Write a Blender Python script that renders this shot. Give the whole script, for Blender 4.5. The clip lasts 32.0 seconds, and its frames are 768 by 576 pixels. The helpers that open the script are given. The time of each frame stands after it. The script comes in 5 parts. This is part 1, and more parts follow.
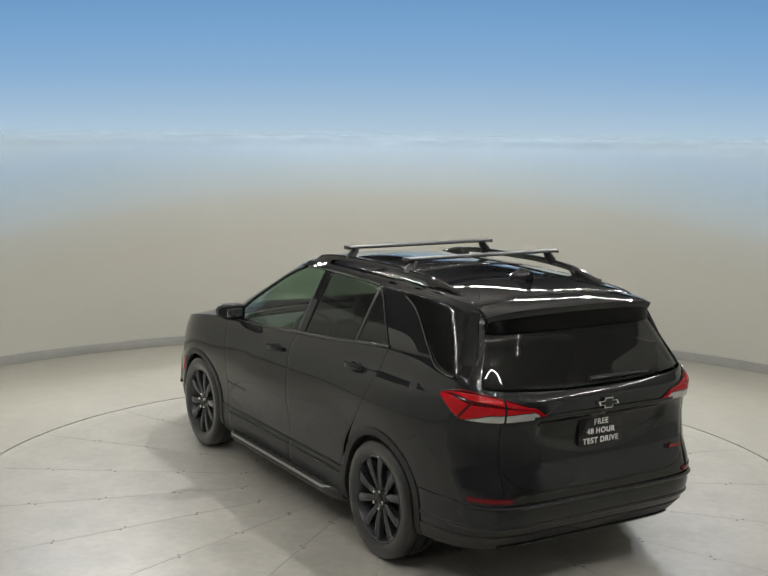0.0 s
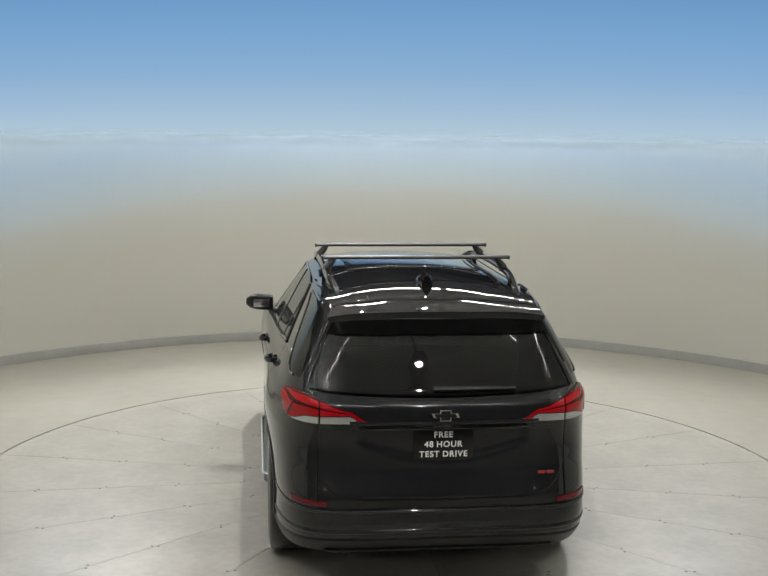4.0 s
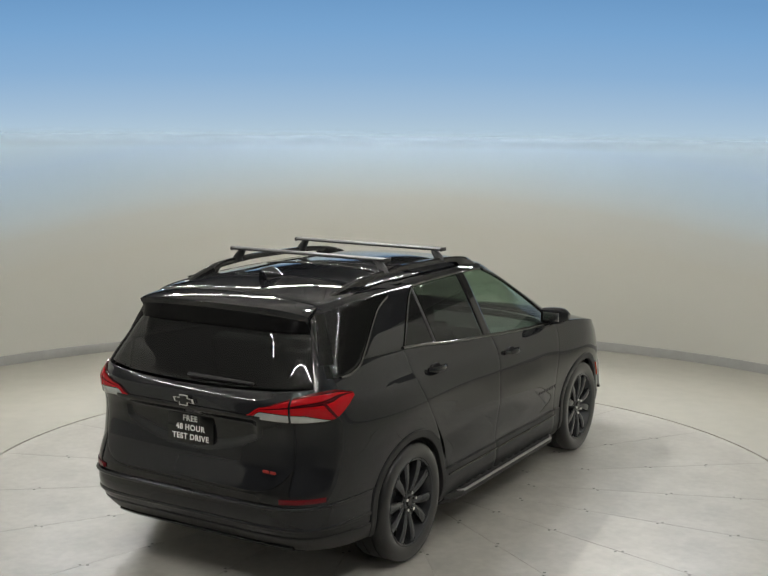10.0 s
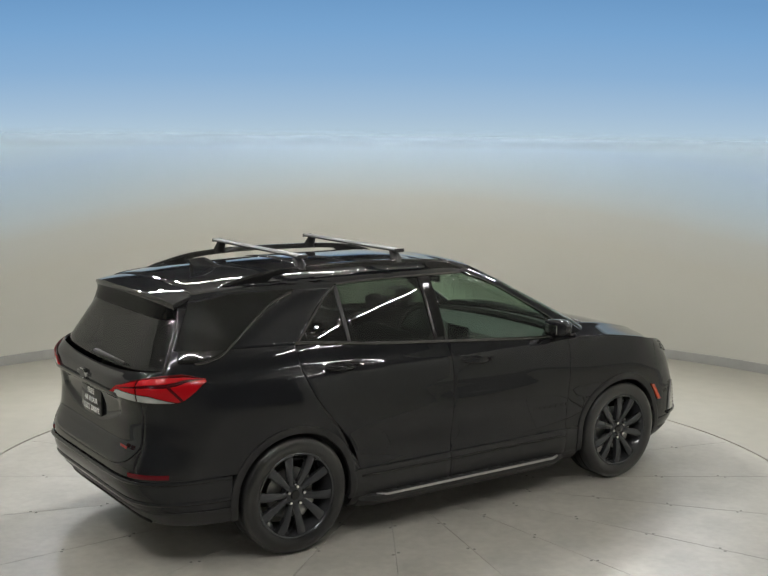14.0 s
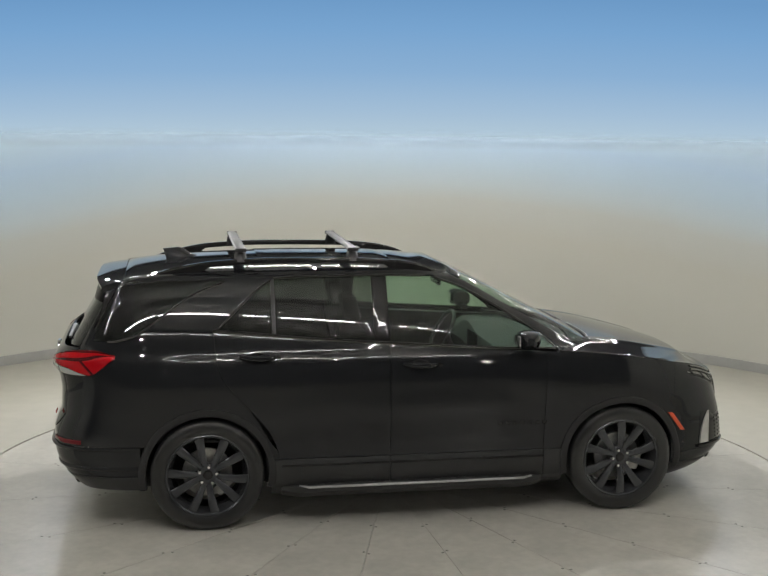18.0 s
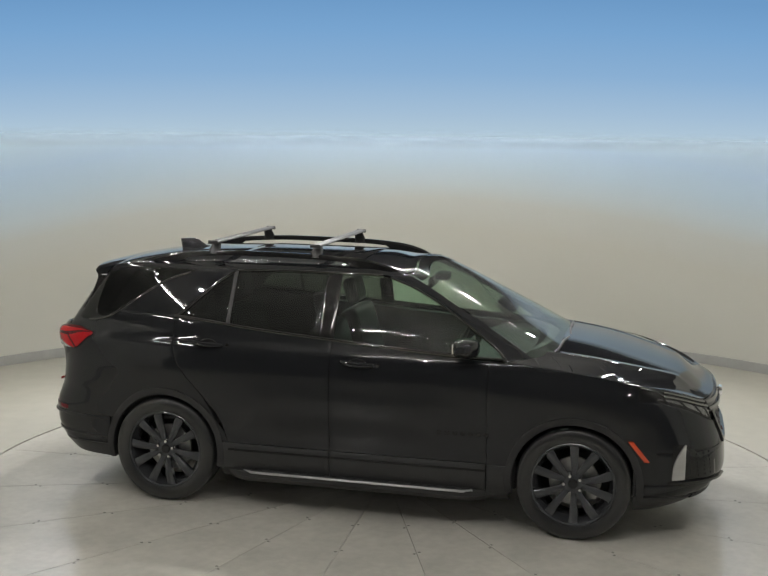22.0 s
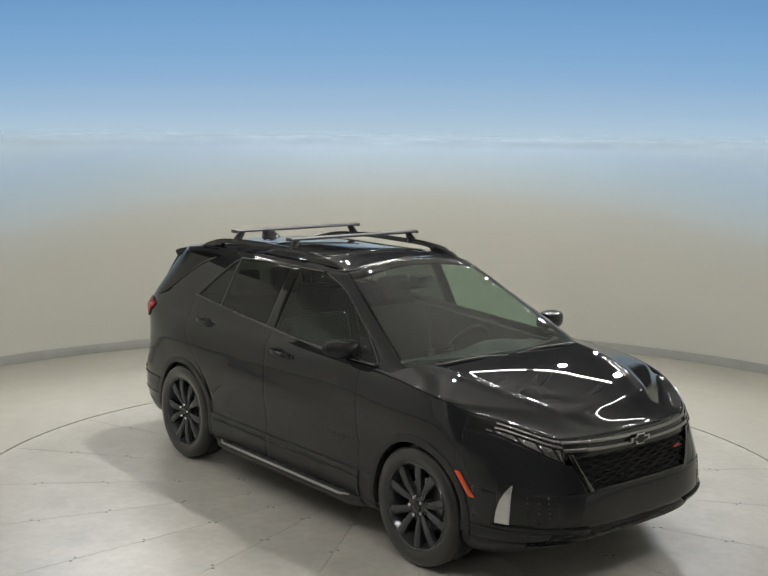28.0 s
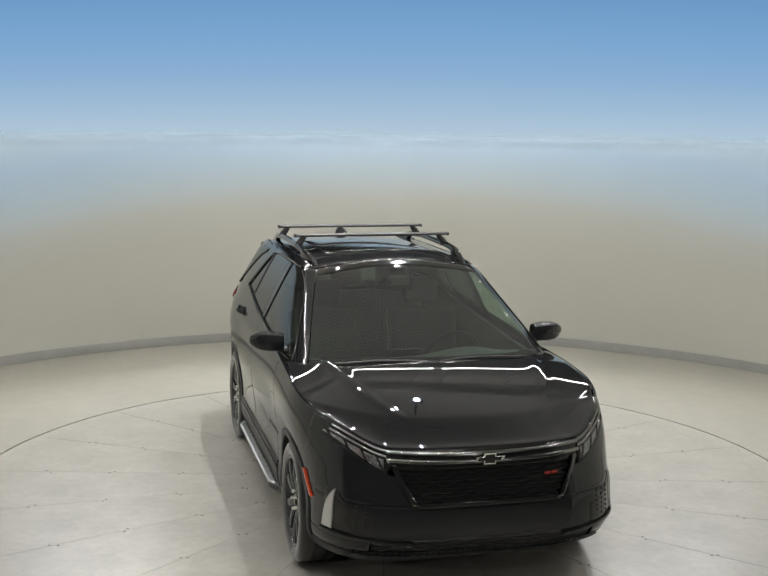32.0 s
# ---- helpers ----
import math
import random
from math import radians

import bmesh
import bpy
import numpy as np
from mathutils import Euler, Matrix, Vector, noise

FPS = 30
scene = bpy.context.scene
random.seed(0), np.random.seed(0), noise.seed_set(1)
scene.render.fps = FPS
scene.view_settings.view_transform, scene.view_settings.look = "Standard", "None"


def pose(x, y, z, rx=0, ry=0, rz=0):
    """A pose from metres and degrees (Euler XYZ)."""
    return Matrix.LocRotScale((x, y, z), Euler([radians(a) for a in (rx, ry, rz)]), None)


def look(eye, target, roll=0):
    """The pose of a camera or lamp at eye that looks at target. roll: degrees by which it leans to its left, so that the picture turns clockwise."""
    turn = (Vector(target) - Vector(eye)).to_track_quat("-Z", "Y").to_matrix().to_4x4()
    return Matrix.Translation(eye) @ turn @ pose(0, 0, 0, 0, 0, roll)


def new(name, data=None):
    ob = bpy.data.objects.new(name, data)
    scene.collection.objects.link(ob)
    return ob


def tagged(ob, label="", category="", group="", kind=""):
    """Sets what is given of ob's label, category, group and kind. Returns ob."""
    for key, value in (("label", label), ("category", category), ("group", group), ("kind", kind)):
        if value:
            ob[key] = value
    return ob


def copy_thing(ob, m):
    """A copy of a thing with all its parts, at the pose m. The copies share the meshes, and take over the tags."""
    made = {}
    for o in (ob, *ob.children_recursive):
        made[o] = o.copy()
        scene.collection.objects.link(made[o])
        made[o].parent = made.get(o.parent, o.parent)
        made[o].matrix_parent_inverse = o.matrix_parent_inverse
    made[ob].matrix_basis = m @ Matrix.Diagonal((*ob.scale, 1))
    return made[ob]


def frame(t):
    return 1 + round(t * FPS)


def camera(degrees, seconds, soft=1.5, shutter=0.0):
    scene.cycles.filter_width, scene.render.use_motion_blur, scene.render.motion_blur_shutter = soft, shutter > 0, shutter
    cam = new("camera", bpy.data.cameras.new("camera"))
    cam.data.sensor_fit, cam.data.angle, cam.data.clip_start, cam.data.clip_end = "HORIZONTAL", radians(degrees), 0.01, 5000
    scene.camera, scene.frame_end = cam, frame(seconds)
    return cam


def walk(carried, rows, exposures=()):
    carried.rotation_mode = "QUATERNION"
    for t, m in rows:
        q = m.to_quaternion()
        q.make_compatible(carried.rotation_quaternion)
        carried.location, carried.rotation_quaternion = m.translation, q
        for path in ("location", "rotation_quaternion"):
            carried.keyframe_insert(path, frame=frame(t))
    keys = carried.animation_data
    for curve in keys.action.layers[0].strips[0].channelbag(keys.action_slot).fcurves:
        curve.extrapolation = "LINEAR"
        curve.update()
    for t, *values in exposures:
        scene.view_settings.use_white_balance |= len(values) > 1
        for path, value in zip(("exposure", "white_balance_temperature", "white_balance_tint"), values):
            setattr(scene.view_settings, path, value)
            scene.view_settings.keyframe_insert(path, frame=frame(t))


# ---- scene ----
from functools import lru_cache

# camera: on a stand outside the open side of the round studio
EYE = Vector((0.0, -8.039, 2.556))
cam = camera(37.2, 32.0)
CAM_POSE = look(EYE, EYE + Vector((-0.0040758, 0.98960858, -0.14372978)), 0.66)
walk(cam, [(0.0, CAM_POSE), (32.0, CAM_POSE)], [(0.0, 0.0), (32.0, 0.0)])

# the turntable's turn in degrees, at t seconds
SPIN = -6.149
HEAD0 = 121.36
CAR_OFF = (0.052, -0.038)
TABLE_R, TABLE_TOP = 2.985, 0.0
WALL_R, WALL_H, SIDE_H, SHEER_Z = 5.39, 2.51, 3.5, 2.2

# ---- world and lamps: an indoor studio, no daylight ----
world = bpy.data.worlds.new("studio_dark")
scene.world = world
world.use_nodes = True
world.node_tree.nodes["Background"].inputs[0].default_value = (0.5, 0.5, 0.47, 1)
world.node_tree.nodes["Background"].inputs[1].default_value = 0.01

WARM = (0.99, 0.969, 0.935)
COOL = (0.86, 0.9, 1.0)
TUBE_LEN = 1.3
TUBE_GLOW = 225.0
TUBE_ROWS = [(0.0, -4.6, 5.1, 0, 4), (-4.2, 0.0, 4.55, 90, 5), (4.2, 0.0, 4.55, 90, 5), (0.0, 4.3, 4.05, 0, 5)]  # centre x, y, height, heading and number of tubes of each straight row
SPOTS = [  # place, watts, colour, where it points, size of its lens
    ((-0.5, 1.9, 4.5), 380.0, WARM, (-0.3, 0.6, 0), 0.03),
    ((0.45, 2.0, 4.5), 160.0, COOL, (0.2, 0.6, 0), 0.03),
    ((2.85, 5.5, 4.3), 210.0, WARM, (0.6, -1.0, 0.6), 0.07),
    ((3.9, 5.5, 4.3), 140.0, COOL, (0.6, -1.0, 0.6), 0.07),
    ((-3.2, 5.5, 4.35), 210.0, WARM, (-0.6, -1.0, 0.6), 0.07),
    ((-4.1, 5.5, 4.35), 140.0, COOL, (-0.6, -1.0, 0.6), 0.07),
    ((1.0, -4.5, 4.08), 100.0, WARM, (0, 0, 0.5), 0.03),
    ((-1.7, -4.5, 4.2), 70.0, WARM, (0, 0, 0.5), 0.03),
    ((-3.5, -2.6, 4.3), 50.0, WARM, (0, 0, 0.5), 0.022),
    ((3.6, -2.4, 4.3), 18.0, WARM, (0, 0, 0.5), 0.018),
]
STANDS = [((4.2, -8.0, 3.2), 75.0), ((-4.2, -8.0, 3.2), 100.0)]


def lamp(name, kind, place, target, watts, colour, size):
    data = bpy.data.lights.new(name, kind)
    data.energy, data.color = watts, colour
    if kind == "AREA":
        data.shape, data.size, data.size_y = "RECTANGLE", size[0], size[1]
    else:
        data.shadow_soft_size = size
    if kind == "SPOT":
        data.spot_size, data.spot_blend = radians(110), 0.6
    ob = new(name, data)
    ob.matrix_world = look(place, target)
    return ob


for place, watts, colour, aim, lens in SPOTS:
    lamp("spot_light", "SPOT", place, aim, watts, colour, lens)
for place, watts in STANDS:
    lamp("stand_light", "SPOT", place, (0, 2.0, 0.8), watts, WARM, 0.05)


# ---- materials ----
def mat(name, base, rough=0.5, metal=0.0, var=0.0, scale=8.0, bump=0.0, bump_scale=60.0, coat=0.0, trans=0.0, ior=1.45, spec=0.5, stain=0.0, stain_scale=1.2, coat_ior=1.5):
    m = bpy.data.materials.new(name)
    m.use_nodes = True
    nt = m.node_tree
    bsdf = nt.nodes["Principled BSDF"]
    bsdf.inputs["Roughness"].default_value = rough
    bsdf.inputs["Metallic"].default_value = metal
    bsdf.inputs["Coat Weight"].default_value = coat
    bsdf.inputs["Coat Roughness"].default_value = 0.02
    bsdf.inputs["Coat IOR"].default_value = coat_ior
    bsdf.inputs["Transmission Weight"].default_value = trans
    bsdf.inputs["IOR"].default_value = ior
    bsdf.inputs["Specular IOR Level"].default_value = spec
    bsdf.inputs["Base Color"].default_value = (*base, 1)
    geo = nt.nodes.new("ShaderNodeTexCoord")
    if var or stain:
        col = (*base, 1)
        prev = None
        for amount, sc, det in ((var, scale, 6.0), (stain, stain_scale, 3.0)):
            if not amount:
                continue
            n = nt.nodes.new("ShaderNodeTexNoise")
            n.inputs["Scale"].default_value = sc
            n.inputs["Detail"].default_value = det
            nt.links.new(geo.outputs["Object"], n.inputs["Vector"])
            r = nt.nodes.new("ShaderNodeMapRange")
            r.inputs[1].default_value, r.inputs[2].default_value = 0.3, 0.7
            r.inputs[3].default_value, r.inputs[4].default_value = 1 - amount, 1 + amount
            nt.links.new(n.outputs["Fac"], r.inputs[0])
            mul = nt.nodes.new("ShaderNodeVectorMath")
            mul.operation = "SCALE"
            if prev is None:
                mul.inputs[0].default_value = base
            else:
                nt.links.new(prev, mul.inputs[0])
            nt.links.new(r.outputs[0], mul.inputs["Scale"])
            prev = mul.outputs[0]
        nt.links.new(prev, bsdf.inputs["Base Color"])
        rr = nt.nodes.new("ShaderNodeMapRange")
        rr.inputs[3].default_value, rr.inputs[4].default_value = max(rough - 0.06, 0.02), min(rough + 0.08, 1)
        nt.links.new(n.outputs["Fac"], rr.inputs[0])
        nt.links.new(rr.outputs[0], bsdf.inputs["Roughness"])
    if bump:
        n = nt.nodes.new("ShaderNodeTexNoise")
        n.inputs["Scale"].default_value = bump_scale
        n.inputs["Detail"].default_value = 4
        nt.links.new(geo.outputs["Object"], n.inputs["Vector"])
        b = nt.nodes.new("ShaderNodeBump")
        b.inputs["Strength"].default_value = bump
        b.inputs["Distance"].default_value = 0.01
        nt.links.new(n.outputs["Fac"], b.inputs["Height"])
        nt.links.new(b.outputs[0], bsdf.inputs["Normal"])
    return m


def glass(name, tint, dark, haze=0.03):
    """A thin tinted pane: a see-through tint under a glossy coat that grows at grazing angles."""
    m = bpy.data.materials.new(name)
    m.use_nodes = True
    nt = m.node_tree
    nt.nodes.clear()
    out = nt.nodes.new("ShaderNodeOutputMaterial")
    mix = nt.nodes.new("ShaderNodeMixShader")
    lw = nt.nodes.new("ShaderNodeLayerWeight")
    lw.inputs[0].default_value = 0.5
    pw = nt.nodes.new("ShaderNodeMath")
    pw.operation = "POWER"
    pw.inputs[1].default_value = 5.0
    fres = nt.nodes.new("ShaderNodeMath")
    fres.operation = "MULTIPLY_ADD"
    fres.inputs[1].default_value, fres.inputs[2].default_value = 0.95, 0.035
    nt.links.new(lw.outputs["Facing"], pw.inputs[0])
    nt.links.new(pw.outputs[0], fres.inputs[0])
    tr = nt.nodes.new("ShaderNodeBsdfTransparent")
    tr.inputs[0].default_value = (*[c * dark for c in tint], 1)
    gl = nt.nodes.new("ShaderNodeBsdfGlossy")
    gl.inputs["Roughness"].default_value = 0.01
    nt.links.new(fres.outputs[0], mix.inputs[0])
    nt.links.new(tr.outputs[0], mix.inputs[1])
    nt.links.new(gl.outputs[0], mix.inputs[2])
    # a pale diffuse share imitates the veil of light over the pane
    veil_mix, veil = nt.nodes.new("ShaderNodeMixShader"), nt.nodes.new("ShaderNodeBsdfDiffuse")
    veil.inputs[0].default_value = (0.5, 0.5, 0.49, 1)
    veil_mix.inputs[0].default_value = haze
    nt.links.new(mix.outputs[0], veil_mix.inputs[1])
    nt.links.new(veil.outputs[0], veil_mix.inputs[2])
    nt.links.new(veil_mix.outputs[0], out.inputs[0])
    return m


def maths(nt, op, a, b=None, c=None):
    """A math node fed by links or numbers; returns its outlet."""
    n = nt.nodes.new("ShaderNodeMath")
    n.operation = op
    for i, v in enumerate((a, b, c)):
        if v is None:
            continue
        if isinstance(v, (int, float)):
            n.inputs[i].default_value = v
        else:
            nt.links.new(v, n.inputs[i])
    return n.outputs[0]


def ranged(nt, v, a, b, c, d, kind="LINEAR"):
    r = nt.nodes.new("ShaderNodeMapRange")
    r.interpolation_type = kind
    for i, q in enumerate((a, b, c, d)):
        r.inputs[i + 1].default_value = q
    nt.links.new(v, r.inputs[0])
    return r.outputs[0]


def wall_blue_fade():
    """Warm off-white of the round wall; an overlaid pale blue haze is coloured into its upper back edge, which fades
    out to clear.
    """
    m = mat("wall_blue_fade", (0.592, 0.588, 0.537), rough=0.75, bump=0.08, bump_scale=40.0)
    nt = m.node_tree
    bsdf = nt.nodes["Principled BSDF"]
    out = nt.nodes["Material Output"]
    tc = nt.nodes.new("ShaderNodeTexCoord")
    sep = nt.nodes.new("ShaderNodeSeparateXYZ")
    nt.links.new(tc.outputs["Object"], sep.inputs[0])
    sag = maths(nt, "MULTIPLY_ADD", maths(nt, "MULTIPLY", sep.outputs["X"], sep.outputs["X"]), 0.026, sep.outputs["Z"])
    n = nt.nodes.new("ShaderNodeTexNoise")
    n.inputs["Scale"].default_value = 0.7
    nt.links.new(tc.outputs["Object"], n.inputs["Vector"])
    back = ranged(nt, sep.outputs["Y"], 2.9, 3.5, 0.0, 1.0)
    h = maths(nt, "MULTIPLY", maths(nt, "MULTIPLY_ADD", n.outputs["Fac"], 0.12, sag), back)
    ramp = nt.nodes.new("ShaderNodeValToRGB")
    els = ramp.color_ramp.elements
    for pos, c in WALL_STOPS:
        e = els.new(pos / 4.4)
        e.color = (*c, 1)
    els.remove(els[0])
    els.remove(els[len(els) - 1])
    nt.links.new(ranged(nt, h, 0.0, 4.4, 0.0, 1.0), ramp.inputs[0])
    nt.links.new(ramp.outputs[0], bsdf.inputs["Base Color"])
    # the upper edge is faded out to blend into the added blue board
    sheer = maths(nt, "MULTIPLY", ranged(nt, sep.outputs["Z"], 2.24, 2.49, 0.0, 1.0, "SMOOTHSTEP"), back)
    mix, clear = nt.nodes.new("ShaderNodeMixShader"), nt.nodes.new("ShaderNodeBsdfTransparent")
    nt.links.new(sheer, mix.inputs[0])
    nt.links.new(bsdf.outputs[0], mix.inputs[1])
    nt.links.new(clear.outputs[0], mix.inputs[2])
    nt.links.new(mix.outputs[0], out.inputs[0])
    return m


# blue stops imitate an overlaid gradient; the wall itself is off-white
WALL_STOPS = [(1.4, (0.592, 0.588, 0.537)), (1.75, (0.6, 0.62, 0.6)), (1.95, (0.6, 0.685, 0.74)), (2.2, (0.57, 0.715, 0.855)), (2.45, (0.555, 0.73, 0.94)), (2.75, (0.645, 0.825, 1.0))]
BLUE_FADE_STOPS = [(0.4, (182, 201, 213)), (1.8, (178, 200, 215)), (3.2, (163, 190, 214)), (5.5, (138, 175, 211)), (8.0, (120, 164, 207)), (9.8, (109, 154, 199))]
M_WALL = wall_blue_fade()
M_FLOOR = mat("studio_floor", (0.37, 0.36, 0.31), rough=0.38, var=0.04, scale=6, stain=0.05, stain_scale=0.9, bump=0.03)
M_TABLE = mat("turntable_concrete", (0.392, 0.381, 0.343), rough=0.3, var=0.07, scale=16, stain=0.11, stain_scale=2.8, bump=0.04)
M_SEAM = mat("seam_dark", (0.2, 0.2, 0.185), rough=0.8, var=0.2)
M_BASE = mat("baseboard_grey", (0.33, 0.33, 0.315), rough=0.6, var=0.05)
M_HALL = mat("hall_grey", (0.22, 0.22, 0.21), rough=0.85, var=0.15, scale=2)
M_PAINT = mat("black_paint", (0.0128, 0.0135, 0.0152), rough=0.35, coat=1.0, spec=0.0, coat_ior=1.46)
M_CEIL = mat("ceiling_grey", (0.5, 0.49, 0.46), rough=0.85, var=0.03, scale=1.5)
M_TRIM = mat("black_plastic", (0.026, 0.026, 0.0262), rough=0.4, bump=0.05, bump_scale=400, var=0.1)
M_GLOSS = mat("gloss_black_trim", (0.013, 0.013, 0.013), rough=0.05)
M_DARK = mat("cabin_dark", (0.03, 0.03, 0.03), rough=0.8, var=0.2)
M_SEAT = mat("seat_black", (0.02, 0.0205, 0.0195), rough=0.55, var=0.1)
M_LINER = mat("headliner_grey", (0.5, 0.49, 0.45), rough=0.9, var=0.05)
M_TYRE = mat("tyre_rubber", (0.012, 0.0122, 0.0128), coat=0.9, rough=0.4, spec=0.3, bump=0.001, bump_scale=60)
M_RIM = mat("dark_alloy", (0.08, 0.083, 0.089), rough=0.18, metal=0.65, var=0.05, scale=20)
M_DISC = mat("brake_steel", (0.36, 0.36, 0.35), rough=0.38, metal=0.9, var=0.2, scale=30)
M_MESH = mat("grille_black", (0.012, 0.012, 0.0125), rough=0.5, spec=0.2)
M_UNDER = mat("deep_black_plastic", (0.004, 0.004, 0.004), rough=0.25, spec=0.1)
M_ARCH = mat("arch_black", (0.02, 0.02, 0.0205), rough=0.5, var=0.1)
M_CHROME = mat("chrome", (0.75, 0.75, 0.74), rough=0.12, metal=1.0)
M_DKCHROME = mat("dark_chrome", (0.22, 0.22, 0.215), rough=0.18, metal=1.0)
M_BLKCHROME = mat("black_chrome", (0.13, 0.13, 0.13), rough=0.07, metal=1.0)
M_ALU = mat("brushed_aluminium", (0.55, 0.55, 0.55), rough=0.32, metal=1.0, var=0.05)
M_RED = mat("red_lens", (0.38, 0.004, 0.008), rough=0.1, spec=0.35)
M_DKRED = mat("dark_red_lens", (0.07, 0.003, 0.005), rough=0.12, spec=0.35)
M_CLEAR = mat("clear_lens_silver", (0.52, 0.52, 0.51), rough=0.14, metal=0.6, coat=1.0, var=0.06, scale=30, bump=0.1, bump_scale=50)
M_AMBER = mat("amber_reflector", (0.6, 0.07, 0.02), rough=0.1, coat=1.0)
M_SIGN = mat("white_print", (0.86, 0.86, 0.84), rough=0.5)
M_REDBADGE = mat("red_badge", (0.3, 0.025, 0.02), rough=0.25)
M_GLASS_F = glass("green_glass", (0.72, 0.9, 0.76), 0.8, 0.03)
M_GLASS_R = glass("privacy_glass", (0.85, 1.0, 0.87), 0.2, 0.025)
M_GLASS_Q = glass("quarter_glass", (0.85, 1.0, 0.87), 0.12, 0.012)
M_GLASS_W = glass("windshield_glass", (0.78, 0.95, 0.83), 0.66, 0.065)


def pass_through():
    """The inner face of a pane, which adds no second tint."""
    m = bpy.data.materials.new("pane_inner_face")
    m.use_nodes = True
    nt = m.node_tree
    nt.nodes.clear()
    out, tr = nt.nodes.new("ShaderNodeOutputMaterial"), nt.nodes.new("ShaderNodeBsdfTransparent")
    nt.links.new(tr.outputs[0], out.inputs[0])
    return m


M_INNER = pass_through()


# ---- mesh helpers ----
def part(name, bm, material, parent=None, label="", smooth=40):
    me = bpy.data.meshes.new(name)
    bm.normal_update()
    bm.to_mesh(me)
    bm.free()
    if smooth:
        for p in me.polygons:
            p.use_smooth = True
        me.set_sharp_from_angle(angle=radians(smooth))
    for m in (material if isinstance(material, (list, tuple)) else [material]):
        me.materials.append(m)
    ob = new(name, me)
    if parent is not None:
        ob.parent = parent
    if label:
        ob["label"] = label
    return ob


def curve(*pts):
    """A smooth line through (position, value) pairs, flat beyond its ends."""
    xs = [p[0] for p in pts]
    ys = [p[1] for p in pts]
    n = len(xs)
    d = [(ys[i + 1] - ys[i]) / (xs[i + 1] - xs[i]) for i in range(n - 1)]
    s = [d[0]] + [0 if d[i - 1] * d[i] <= 0 else 2 * d[i - 1] * d[i] / (d[i - 1] + d[i]) for i in range(1, n - 1)] + [d[-1]]

    def at(x):
        if x <= xs[0]:
            return ys[0]
        if x >= xs[-1]:
            return ys[-1]
        i = 0
        while x > xs[i + 1]:
            i += 1
        h = xs[i + 1] - xs[i]
        t = (x - xs[i]) / h
        return (ys[i] * (1 + 2 * t) * (1 - t) ** 2 + s[i] * h * t * (1 - t) ** 2
                + ys[i + 1] * t * t * (3 - 2 * t) + s[i + 1] * h * t * t * (t - 1))
    return at


def box(bm, x0, x1, y0, y1, z0, z1, bevel=0.0, seg=2, m=None):
    r = bmesh.ops.create_cube(bm, size=1.0)
    vs = r["verts"]
    bmesh.ops.scale(bm, verts=vs, vec=(x1 - x0, y1 - y0, z1 - z0))
    bmesh.ops.translate(bm, verts=vs, vec=((x0 + x1) / 2, (y0 + y1) / 2, (z0 + z1) / 2))
    if bevel:
        es = list({e for v in vs for e in v.link_edges})
        r2 = bmesh.ops.bevel(bm, geom=es, offset=bevel, segments=seg, affect="EDGES", profile=0.6)
        vs = list({v for f in r2["faces"] for v in f.verts} | {v for v in vs if v.is_valid})
    if m is not None:
        bmesh.ops.transform(bm, matrix=m, verts=vs)
    return vs


def lathe(bm, profile, seg=48, axis="Y", m=None, closed=False):
    """Turns (radius, along) pairs round an axis."""
    rings = []
    for i in range(seg):
        a = 2 * math.pi * i / seg
        ring = []
        for r, h in profile:
            c = (r * math.cos(a), h, r * math.sin(a)) if axis == "Y" else (r * math.cos(a), r * math.sin(a), h)
            v = Vector(c)
            ring.append(bm.verts.new(m @ v if m is not None else v))
        rings.append(ring)
    k = len(profile)
    for i in range(seg):
        a, b = rings[i], rings[(i + 1) % seg]
        for j in range(k if closed else k - 1):
            j2 = (j + 1) % k
            bm.faces.new((a[j], a[j2], b[j2], b[j]))
    bmesh.ops.recalc_face_normals(bm, faces=bm.faces[:])


def tube(bm, pts, radius, seg=8, flat=1.0, cap=True):
    """A round or flattened bar along a line of points."""
    rings = []
    n = len(pts)
    for i, p in enumerate(pts):
        p = Vector(p)
        d = (Vector(pts[min(i + 1, n - 1)]) - Vector(pts[max(i - 1, 0)])).normalized()
        side = d.cross(Vector((0, 0, 1)))
        side = side.normalized() if side.length > 1e-4 else Vector((1, 0, 0))
        up = side.cross(d)
        rad = radius(i / (n - 1)) if callable(radius) else radius
        rings.append([bm.verts.new(p + side * rad * math.cos(a) + up * rad * flat * math.sin(a)) for a in [2 * math.pi * k / seg for k in range(seg)]])
    for a, b in zip(rings, rings[1:]):
        for k in range(seg):
            bm.faces.new((a[k], a[(k + 1) % seg], b[(k + 1) % seg], b[k]))
    if cap:
        bm.faces.new(rings[0][::-1])
        bm.faces.new(rings[-1])
    bmesh.ops.recalc_face_normals(bm, faces=bm.faces[:])


